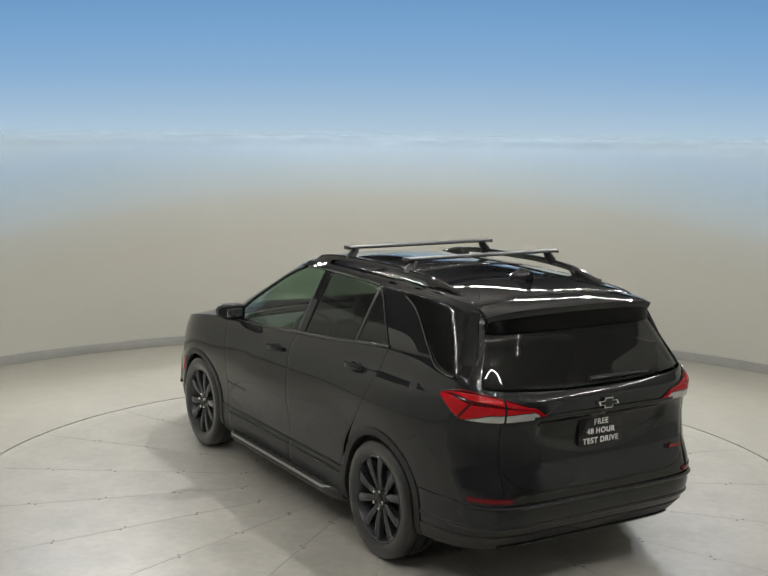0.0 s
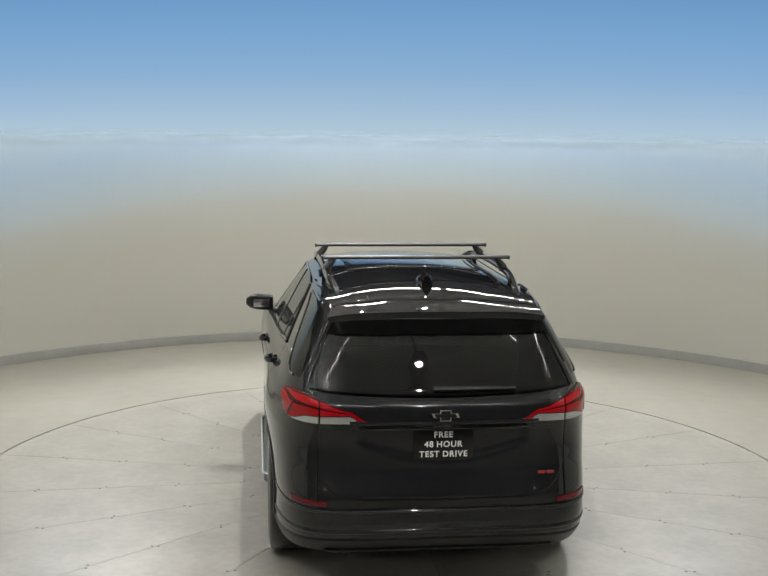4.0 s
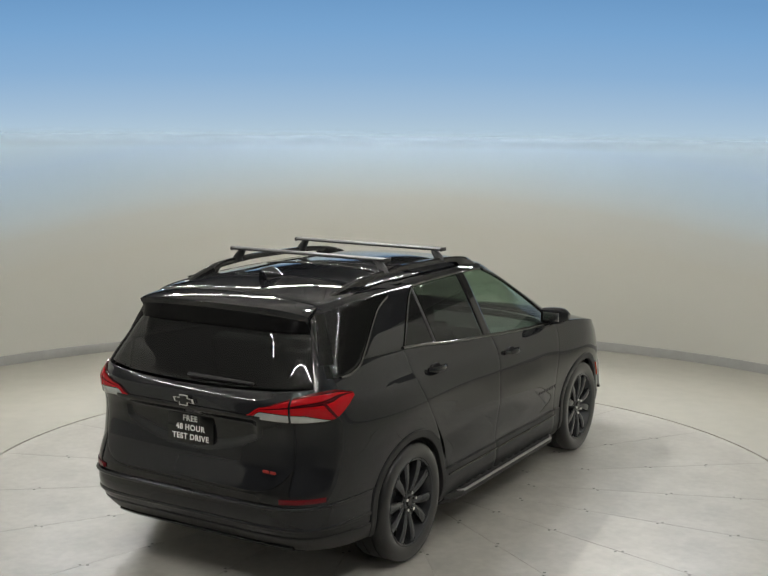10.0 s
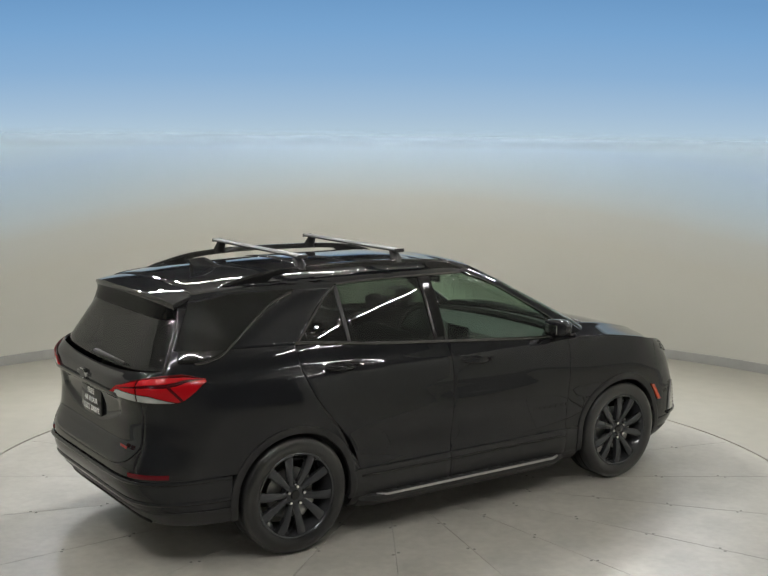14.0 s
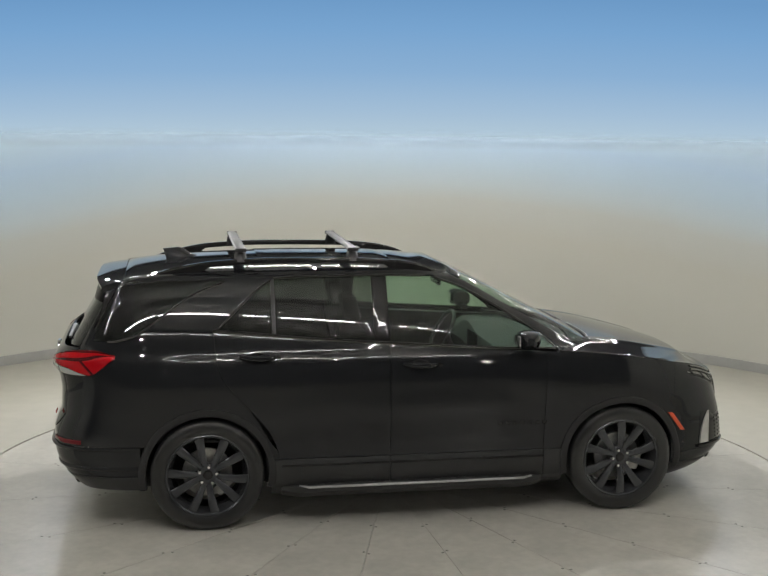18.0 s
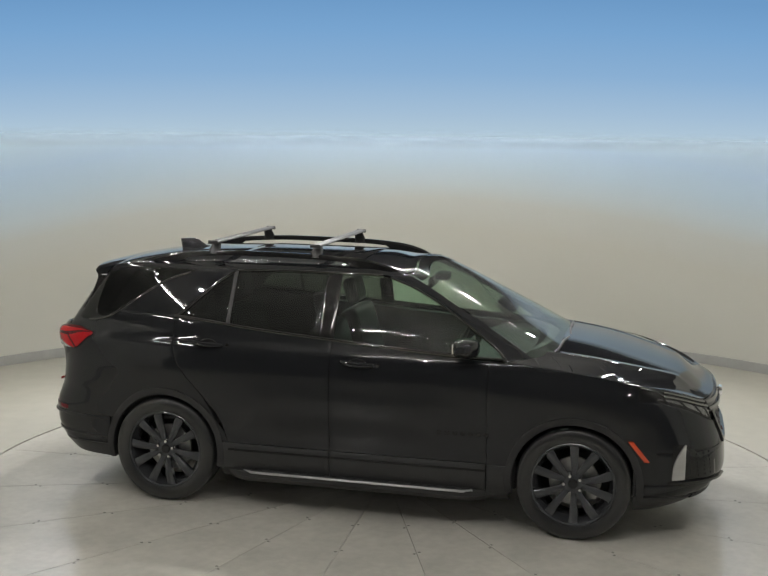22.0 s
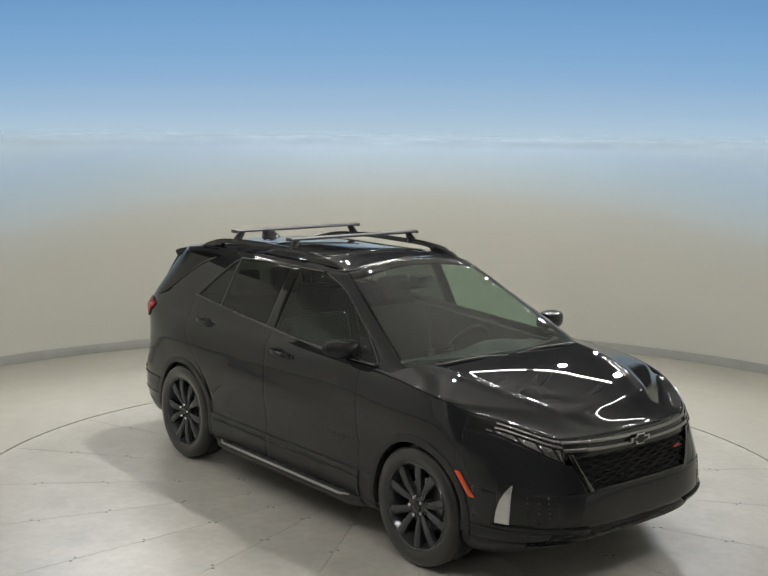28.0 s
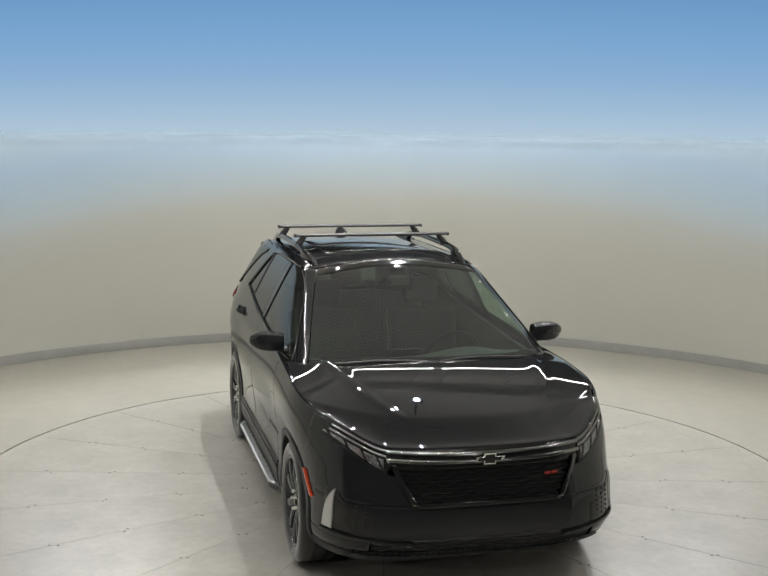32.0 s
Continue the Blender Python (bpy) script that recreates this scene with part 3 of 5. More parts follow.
def handle(door, x, z, m):
    y = side_y(x, z)
    bm = bmesh.new()
    pts = [(x + 0.105 - 0.21 * i / 8, m * (y + 0.006 + 0.034 * math.sin(math.pi * i / 8) ** 0.5), z - 0.006 + 0.012 * i / 8) for i in range(9)]
    tube(bm, pts, lambda t: 0.011 + 0.006 * math.sin(math.pi * t), 10, 1.2)
    hd = part("door_handle", bm, M_PAINT, door, "glossy black pull handle")
    # no hollow here: a raised dark disc gives the shade of the handle's cup
    bm = bmesh.new()
    lathe(bm, [(0.001, 0.004 * m), (0.046, 0.004 * m), (0.05, -0.004 * m)], 20, "Y", Matrix.Translation((x, m * (y - 0.001), z)) @ Matrix.Diagonal((1.25, 1, 0.6, 1)))
    part("cup_shade_disc", bm, M_MESH, door, "dark disc standing in for the shaded hollow behind the handle")
    bm = bmesh.new()
    mm = Matrix.Translation((x + 0.135, m * (y - 0.003), z - 0.008)) @ Matrix.Rotation(-0.1 * m, 4, "X")
    lathe(bm, [(0.001, 0.012 * m), (0.012, 0.012 * m), (0.014, 0.0)], 14, "Y", mm)
    part("lock_cover", bm, M_GLOSS, door)


QUARTER_LOW = curve((-2.2, 1.2), (-1.95, 1.2), (-1.82, 1.225), (-1.68, 1.31), (-1.55, 1.4), (-1.4, 1.49), (-1.22, 1.548))


def greenhouse():
    xa = curve((1.08, 0.93), (1.16, 0.84), (1.28, 0.665), (1.4, 0.47), (1.5, 0.275), (1.565, 0.085))
    xr = curve((1.2, -1.36), (1.25, -1.3), (1.38, -1.16), (1.516, -1.0), (1.57, -0.9))
    top = curve((-1.3, 1.55), (-1.0, 1.556), (-0.72, 1.568), (-0.26, 1.571), (0.1, 1.565))
    up = lambda x: sx(x, True)
    # windscreen
    wy = lambda z: 0.865 * W(z)
    z1 = lambda p: 1.628 - 0.06 * (p.y / 0.58) ** 2
    ws = panel("windshield", skin(lambda z: theta_y(wy(z), z, False, True), lambda z: theta_y(-wy(z), z, False, True), lambda p: 1.105, z1, True), 36, 26, [M_GLASS_W, M_INNER], CAR, thick=0.005, label="clear tinted windscreen")
    band = skin(lambda z: theta_y(wy(z), z, False, True), lambda z: theta_y(-wy(z), z, False, True), lambda p: z1(p) - 0.035, lambda p: z1(p) - 0.002, True)
    panel("shade_band", band, 30, 3, M_GLOSS, ws, lift=0.002, thick=0.003)
    bm = bmesh.new()
    box(bm, 0.30, 0.40, -0.07, 0.07, 1.475, 1.53, 0.02)
    part("sensor_housing", bm, M_DARK, ws)
    for m in SIDES:
        panel("a_pillar", skin(lambda z: theta_y(0.872 * W(z), z, False, True), up(lambda z: xa(z) + 0.012), lambda p: max(1.09, HOODLINE(p.x)), lambda p: 1.572, True), 8, 26, M_PAINT, CAR, m)
        w = panel("front_window", skin(up(lambda z: xa(z)), up(-0.195), lambda p: BELT(p.x) + 0.012, lambda p: top(p.x), True), 26, 20, [M_GLASS_F, M_INNER], CAR, m, "green-tinted clear front side glass", thick=0.005, lift=-0.006)
        panel("belt_moulding", skin(up(lambda z: 0.92), up(-1.31), lambda p: BELT(p.x) - 0.002, lambda p: BELT(p.x) + 0.014, True), 30, 2, M_GLOSS, CAR, m, "gloss black window sill strip", lift=0.004)
        panel("b_pillar", skin(up(-0.198), up(-0.298), lambda p: BELT(p.x) + 0.012, lambda p: top(p.x), True), 4, 16, M_GLOSS, CAR, m)
        panel("rear_side_window", skin(up(-0.3), up(-0.925), lambda p: BELT(p.x) + 0.012, lambda p: top(p.x), True), 20, 16, [M_GLASS_R, M_INNER], CAR, m, "dark privacy glass", thick=0.005, lift=-0.004)
        panel("window_divider", skin(up(-0.926), up(-0.95), lambda p: BELT(p.x) + 0.012, lambda p: top(p.x), True), 2, 14, M_TRIM, CAR, m)
        panel("rear_vent_window", skin(up(-0.951), up(lambda z: xr(z)), lambda p: BELT(p.x) + 0.012, lambda p: min(top(p.x), 1.55), True), 12, 16, [M_GLASS_R, M_INNER], CAR, m, "small dark fixed pane", thick=0.005, lift=-0.004)
        panel("c_pillar", skin(up(lambda z: xr(z) - 0.004), lambda z: theta_y(0.868 * W(z), z, True, True), lambda p: BELT(p.x) - 0.003, lambda p: 1.572 - 0.05 * smooth(-1.6, -2.0, p.x), True), 40, 20, M_PAINT, CAR, m)
        ql = QUARTER_LOW
        panel("quarter_window", skin(up(lambda z: -1.235), lambda z: theta_y(0.878 * W(z), z, True, True), lambda p: ql(p.x), lambda p: 1.553 - 0.05 * smooth(-1.6, -2.0, p.x), True), 34, 14, [M_GLASS_Q, M_INNER], CAR, m, "dark wraparound quarter glass", thick=0.006, lift=0.004)
        panel("roof_side", skin(lambda z: theta_y(0.872 * W(z), z, False, True), up(-1.93), lambda p: top(p.x) + 0.003 - 0.05 * smooth(-1.6, -2.0, p.x), lambda p: roof_edge(p.x) + 0.004, True), 40, 4, M_PAINT, CAR, m)


def pull(m, p, out=0.0):
    """A point of the car's side, moved outward and mirrored to the side m."""
    return Vector((p.x, m * (p.y + out), p.z))


def window_trims():
    """Thin gloss black mouldings round the side windows and the quarter glass."""
    xr = curve((1.2, -1.36), (1.25, -1.3), (1.38, -1.16), (1.516, -1.0), (1.57, -0.9))
    xa = curve((1.08, 0.93), (1.16, 0.84), (1.28, 0.665), (1.4, 0.47), (1.5, 0.275), (1.565, 0.085))
    top = curve((-1.3, 1.55), (-1.0, 1.556), (-0.72, 1.568), (-0.26, 1.571), (0.1, 1.565))
    on = lambda x, z: ring_at(theta_x(x, z, True), z, True)
    for m in SIDES:
        belt = [pull(m, on(0.9 - 2.22 * i / 40, BELT(0.9 - 2.22 * i / 40) + 0.006), 0.004) for i in range(41)]
        rear = [pull(m, on(xr(z) - 0.006, z), 0.002) for z in [1.262 + 0.285 * i / 20 for i in range(21)]]
        head = [pull(m, on(x, top(x) + 0.002), 0.003) for x in [-0.93 + 1.0 * i / 24 for i in range(25)]]
        front = [pull(m, on(xa(z) + 0.008, z), 0.003) for z in [1.555 - 0.45 * i / 24 for i in range(25)]]
        for name, pts, r in (("belt_strip", belt, 0.008), ("rear_window_strip", rear, 0.007), ("head_strip", head, 0.006), ("front_window_strip", front, 0.006)):
            bm = bmesh.new()
            tube(bm, pts, r, 8, 1.2)
            part(name, bm, M_BLKCHROME, CAR, "thin gloss black window moulding")
        ql = QUARTER_LOW
        bm = bmesh.new()
        tube(bm, [pull(m, on(x, ql(x)), 0.004) for x in [-1.96 + 0.7 * i / 40 for i in range(41)]], 0.006, 8, 1.2)
        part("quarter_glass_strip", bm, M_BLKCHROME, CAR, "thin gloss black quarter glass edge")


roof_edge = curve((-2.0, 1.53), (-1.8, 1.562), (-1.4, 1.592), (-0.8, 1.612), (-0.3, 1.61), (0.0, 1.595), (0.2, 1.57))
roof_mid = curve((-2.0, 1.545), (-1.93, 1.568), (-1.8, 1.6), (-1.4, 1.643), (-0.8, 1.66), (-0.3, 1.657), (0.0, 1.647), (0.2, 1.628))


def roof_point(x, s):
    ze = roof_edge(x)
    yh = side_y(max(min(x, 0.05), -1.9), ze, True)
    return Vector((x, yh * s, ze + (roof_mid(x) - ze) * (1 - abs(s) ** 2.4)))


def roof():
    def F(u, v):
        s = -1 + 2 * v
        zf = 1.628 - 0.05 * s * s
        xf = ring_at(theta_y(0.585 * s * 0.93, zf, False, True), zf, True).x - 0.004
        p = roof_point(-1.86 + (xf + 1.86) * u, s)
        k = smooth(0.86, 1.0, u)
        p.z += (zf + 0.002 - p.z) * k
        p.y += (0.555 * s - p.y) * k
        return p
    panel("roof_panel", F, 40, 24, M_PAINT, CAR, thick=0.02)
    bm = sheet(lambda u, v: roof_point(-1.85 + 1.9 * u, -0.93 + 1.86 * v) - Vector((0, 0, 0.05)), 20, 14, thick=0.01)
    part("headliner", bm, M_LINER, CAR, "pale grey cloth headliner")
    for x0, x1 in ((-1.0, -0.12),):
        panel("sunroof_glass", lambda u, v: roof_point(x0 + (x1 - x0) * u, -0.72 + 1.44 * v), 14, 16, M_GLOSS, CAR, label="dark glass roof pane", lift=0.004, thick=0.006)
    # rails: blades that rise from the roof at both ends
    for m in SIDES:
        rz = curve((-1.7, 1.578), (-1.6, 1.612), (-1.3, 1.668), (-0.9, 1.687), (-0.4, 1.682), (-0.1, 1.662), (0.06, 1.63), (0.17, 1.582))
        bm = bmesh.new()
        secs = []
        for i in range(41):
            x = -1.7 + 1.87 * i / 40
            y = 0.555 - 0.035 * smooth(-1.2, -1.7, x) - 0.035 * smooth(-0.2, 0.2, x)
            zt = rz(x)
            low = roof_edge(x) - 0.015
            k = max(smooth(-1.32, -1.42, x), smooth(-0.2, -0.12, x))
            zb = (zt - 0.034) * (1 - k) + min(low, zt - 0.01) * k
            w = 0.017 + 0.004 * k
            secs.append([bm.verts.new((x, m * (y + dy), z)) for dy, z in ((-w, zb), (-w, zt - 0.012), (-w * 0.5, zt), (w * 0.5, zt), (w, zt - 0.012), (w, zb))])
        for a, b in zip(secs, secs[1:]):
            for k in range(6):
                bm.faces.new((a[k], a[(k + 1) % 6], b[(k + 1) % 6], b[k]))
        bm.faces.new(secs[0])
        bm.faces.new(secs[-1])
        bmesh.ops.recalc_face_normals(bm, faces=bm.faces[:])
        part("roof_rail", bm, M_GLOSS, CAR, "black raised roof rail")
    # cross bars
    for x in (-0.405, -1.131):
        bm = bmesh.new()
        n = 24
        ring = []
        for y in (-0.575, -0.57, 0.57, 0.575):
            k = 0.7 if abs(y) > 0.572 else 1.0
            ring.append([bm.verts.new((x + k * 0.036 * math.cos(2 * math.pi * i / n), y, 1.738 + k * 0.012 * math.sin(2 * math.pi * i / n) - 0.0 * y)) for i in range(n)])
        for a, b in zip(ring, ring[1:]):
            for i in range(n):
                bm.faces.new((a[i], a[(i + 1) % n], b[(i + 1) % n], b[i]))
        bm.faces.new(ring[0])
        bm.faces.new(ring[-1])
        bmesh.ops.recalc_face_normals(bm, faces=bm.faces[:])
        bar = part("crossbar", bm, M_BAR, CAR, "grey aluminium aero crossbar")
        for m in SIDES:
            bm = bmesh.new()
            pts = [(x, m * 0.505, 1.735), (x, m * 0.52, 1.71), (x, m * 0.545, 1.68), (x, m * 0.55, 1.655)]
            tube(bm, pts, lambda t: 0.03 + 0.016 * t, 12, 0.62)
            part("crossbar_foot", bm, M_TRIM, bar, "black clamp foot")
            bm = bmesh.new()
            box(bm, x - 0.036, x + 0.036, m * 0.576 - 0.006, m * 0.576 + 0.006, 1.725, 1.75, 0.005)
            part("end_cap", bm, M_TRIM, bar)
    # antenna fin
    bm = bmesh.new()
    secs = []
    for i in range(9):
        t = i / 8
        x = -1.40 - 0.2 * t
        h = 0.008 + 0.062 * smooth(0, 0.55, t)
        w = 0.016 + 0.036 * math.sin(math.pi * min(1, 0.25 + 0.6 * t))
        zb = roof_mid(x) - 0.006
        lean = -0.025 * t
        secs.append([bm.verts.new((x + (lean if k in (2, 3) else 0), y, zb + z)) for k, (y, z) in enumerate(((-w, 0), (-w * 0.8, h * 0.5), (-w * 0.15, h), (w * 0.15, h), (w * 0.8, h * 0.5), (w, 0)))])
    for a, b in zip(secs, secs[1:]):
        for k in range(5):
            bm.faces.new((a[k], a[k + 1], b[k + 1], b[k]))
    bm.faces.new(secs[0])
    bm.faces.new(secs[-1][::-1])
    bmesh.ops.recalc_face_normals(bm, faces=bm.faces[:])
    part("antenna_fin", bm, M_PAINT, CAR, "glossy black shark fin antenna")
    # spoiler
    def S(u, v):
        s = -1 + 2 * v
        x = -1.862 - (0.186 - 0.045 * abs(s) ** 4) * u
        p = roof_point(-1.862, s)
        te = 1.55 - 0.034 * abs(s) ** 5
        z = p.z - 0.002 + (te - p.z) * (0.65 * u + 0.35 * u ** 3)
        return Vector((x, p.y + (0.6 * s - p.y) * u, z))
    sp = panel("rear_spoiler", S, 16, 24, M_PAINT, CAR, thick=0.045, edge=0.012)
    for m in SIDES:
        def fin(u, v):
            z = 1.492 - 0.24 * v
            p = ring_at(theta_y(0.872 * W(z), z, True, True), z, True)
            return Vector((p.x + 0.05 - (0.10 - 0.062 * v) * u, p.y + 0.004, z))
        panel("spoiler_fin", fin, 6, 12, M_GLOSS, sp, m, "gloss black side fin", thick=0.018)
    def under(u, v):
        p = S(1.0, 0.02 + 0.96 * v) - Vector((0, 0, 0.03))
        q = ring_at(theta_y(p.y * 1.05, 1.425, True, True), 1.425, True)
        return p.lerp(q + Vector((-0.012, 0, 0)), u) + Vector((0.012 * (1 - u), 0, 0))
    panel("spoiler_underside", under, 6, 24, M_UNDER, sp, label="matte black spoiler underside", thick=0.01)
    bm = bmesh.new()
    box(bm, -2.036, -2.01, -0.2, 0.2, 1.5, 1.512, 0.003)
    part("brake_light", bm, M_LAMPBACK, sp, "slim dark red brake light")


M_BAR = mat("grey_bar", (0.075, 0.075, 0.075), rough=0.46, metal=0.5, var=0.05)


GATE_LOW = curve((0.0, 0.6), (0.42, 0.606), (0.54, 0.628), (0.61, 0.668), (0.66, 0.735))


def tailgate():
    def recess(F):
        def G(u, v):
            p = F(u, v)
            yy = abs(p.y)
            w = 0.47 - 0.25 * max(0, 0.86 - p.z)
            lo = 0.795 + 0.10 * (p.y / 0.45) ** 2
            k = smooth(w, w - 0.05, yy) * smooth(lo - 0.012, lo + 0.02, p.z) * smooth(1.0, 0.965, p.z)
            p.x += 0.02 * k
            return p
        return G
    lower = recess(skin(sy(lambda z: 0.66 + (0.862 * W(z) - 0.66) * smooth(1.1, 1.16, z), True), sy(lambda z: -0.66 - (0.862 * W(z) - 0.66) * smooth(1.1, 1.16, z), True), lambda p: GATE_LOW(abs(p.y)), lambda p: 1.128 + 0.03 * (p.y / 0.68) ** 2))
    gate = panel("tailgate", lower, 72, 40, M_PAINT, CAR)
    gy = lambda z: 0.862 * W(z)
    win = panel("rear_window", skin(sy(gy, True, True), sy(lambda z: -gy(z), True, True), lambda p: 1.132 + 0.03 * (p.y / 0.68) ** 2, lambda p: 1.48, True), 36, 20, [M_GLASS_R, M_INNER], gate, label="dark privacy rear window", thick=0.006)
    for m in SIDES:
        panel("window_edge", skin(sy(lambda z: 0.868 * W(z), True, True), sy(lambda z: 0.845 * W(z), True, True), lambda p: 1.132, lambda p: 1.5, True), 3, 16, M_GLOSS, gate, m, lift=0.006)
    panel("window_band", skin(sy(lambda z: 0.85 * W(z), True, True), sy(lambda z: -0.85 * W(z), True, True), flat(1.425), flat(1.478), True), 30, 3, M_GLOSS, gate, lift=0.003, thick=0.004)
    # wiper
    bm = bmesh.new()
    tube(bm, [ring_at(theta_y(y, 1.165, True, True), 1.165, True) + Vector((-0.018, 0, 0)) for y in [0.05 - 0.44 * i / 10 for i in range(11)]], lambda t: 0.019 * (1 - 0.45 * t), 8, 0.8)
    part("rear_wiper", bm, M_TRIM, gate, "black rear wiper blade")
    # handle strip and emblem
    def strip(u, v):
        y = 0.5 - 1.0 * u
        z = 1.0 + 0.022 * v
        return ring_at(theta_y(y, z, True), z) + Vector((-0.006, 0, 0))
    panel("handle_strip", strip, 24, 2, M_GLOSS, gate, lift=0.008, thick=0.02)
    emblem("emblem", gate, Vector((-2.322, 0, 1.048)), -1, 0.15)
    bm = bmesh.new()
    box(bm, -2.272, -2.262, -0.16, 0.16, 0.775, 0.955, 0.003)
    plate = part("plate_sign", bm, M_GLOSS, gate, "black plate insert with white printed words")
    for text, z in (("FREE", 0.931), ("48 HOUR", 0.879), ("TEST DRIVE", 0.826)):
        mm = Matrix.Translation((-2.2735, 0, z)) @ Matrix.Rotation(radians(-90), 4, "Z") @ Matrix.Rotation(radians(90), 4, "X")
        lettering(text, 0.0445, M_SIGN, plate, mm, 0.0008)
    for k in range(2):
        bm = bmesh.new()
        box(bm, -0.003, 0.003, -0.02, 0.02, -0.008, 0.008, 0.002, 1, Matrix.Translation((-2.296, -0.528 - 0.046 * k, 0.724)))
        part("trim_badge", bm, M_REDBADGE, gate, "small red badge bar")
    # tail lamps
    for m in SIDES:
        zt = lambda p: 1.022 + 0.044 * smooth(0.4, 0.5, abs(p.y)) + 0.085 * smooth(0.44, 0.8, abs(p.y)) - 0.03 * smooth(-2.05, -1.9, p.x)
        zb = lambda p: 1.004 - 0.012 * smooth(0.5, 0.75, abs(p.y)) + 0.105 * smooth(-2.08, -1.9, p.x)
        cut = lambda p: zb(p) + 0.04 * smooth(0.43, 0.5, abs(p.y)) * smooth(0.82, 0.7, abs(p.y))
        for nm, s0, s1, clear in (("inner_tail_lamp", sy(0.645, True), sy(0.41, True), sy(0.645, True)), ("outer_tail_lamp", sx(-1.915), sy(0.655, True), sy(0.79, True))):
            lampo = panel(nm, skin(s0, s1, zb, zt), 24, 8, M_LAMPBACK, CAR, m, "red and clear tail lamp", lift=0.008, thick=0.02)
            panel("clear_lens", skin(clear, s1, lambda p: zb(p) + 0.004, lambda p: cut(p)), 16, 4, M_CLEAR, lampo, m, "clear white reversing lens", lift=0.012, thick=0.01)
            # two red blades with a dark chevron between them
            mid = (lambda p: 0.5) if nm == "inner_tail_lamp" else (lambda p: 0.5 + 0.22 * smooth(-2.24, -1.98, p.x))
            half = 0.055
            zz = lambda p, k: cut(p) + k * (zt(p) - cut(p))
            panel("red_lens", skin(s0, s1, lambda p: cut(p) + 0.004, lambda p: zz(p, mid(p) - half)), 24, 5, M_RED, lampo, m, "bright red lens", lift=0.012, thick=0.01)
            panel("red_lens", skin(s0, s1, lambda p: zz(p, mid(p) + half), lambda p: zz(p, 0.86)), 24, 5, M_RED, lampo, m, "bright red upper lens", lift=0.012, thick=0.01)
            if nm == "outer_tail_lamp":
                slant = lambda z: -2.07 - 0.9 * (z - 1.04)
                panel("lamp_fin", skin(sx(slant), sx(lambda z: slant(z) - 0.02), lambda p: cut(p) + 0.003, lambda p: zz(p, mid(p))), 3, 6, M_DKRED, lampo, m, "dark red slanted rib", lift=0.0135, thick=0.004)
            panel("lamp_brow", skin(s0, s1, lambda p: zz(p, 0.89), lambda p: zt(p) - 0.003), 20, 3, M_RED2, lampo, m, "deep red upper edge", lift=0.012, thick=0.01)
            panel("lamp_fin", skin(s0, s1, lambda p: zz(p, mid(p) - 0.02), lambda p: zz(p, mid(p) + 0.02)), 24, 2, M_DKRED, lampo, m, "dark red rib", lift=0.01, thick=0.004)


M_LAMPBACK = mat("lamp_back", (0.035, 0.003, 0.003), rough=0.12, spec=0.35)
M_RED3 = mat("reflector_red", (0.11, 0.004, 0.008), rough=0.12, spec=0.4)
M_RED2 = mat("deep_red_lens", (0.09, 0.002, 0.004), rough=0.1, spec=0.35)


def emblem(name, parent, at, d, w):
    """A flat bow-like bar in dark chrome."""
    bm = bmesh.new()
    for k, mt in ((1.0, 0.0), (0.8, 0.004)):
        a, b, c = w / 2 * k, 0.02 * k, 0.03 * k
        loop = [(-a, -b * 0.6), (-a * 0.4, -b * 0.6), (-a * 0.4, -c), (a * 0.4, -c), (a * 0.4, -b * 0.6), (a * 0.85, -b * 0.6), (a, b * 0.6), (a * 0.4, b * 0.6), (a * 0.4, c), (-a * 0.4, c), (-a * 0.4, b * 0.6), (-a * 0.85, b * 0.6)]
        f0 = [bm.verts.new((at.x + d * (0.006 + mt), at.y + y, at.z + z)) for y, z in loop]
        f1 = [bm.verts.new((at.x - d * 0.01, at.y + y, at.z + z)) for y, z in loop]
        f = bm.faces.new(f0)
        f.material_index = 0 if mt == 0 else 1
        for i in range(len(loop)):
            j = (i + 1) % len(loop)
            bm.faces.new((f0[i], f0[j], f1[j], f1[i]))
    bmesh.ops.recalc_face_normals(bm, faces=bm.faces[:])
    return part(name, bm, [M_CHROME, M_GLOSS], parent, "chrome-edged black emblem bar", smooth=20)


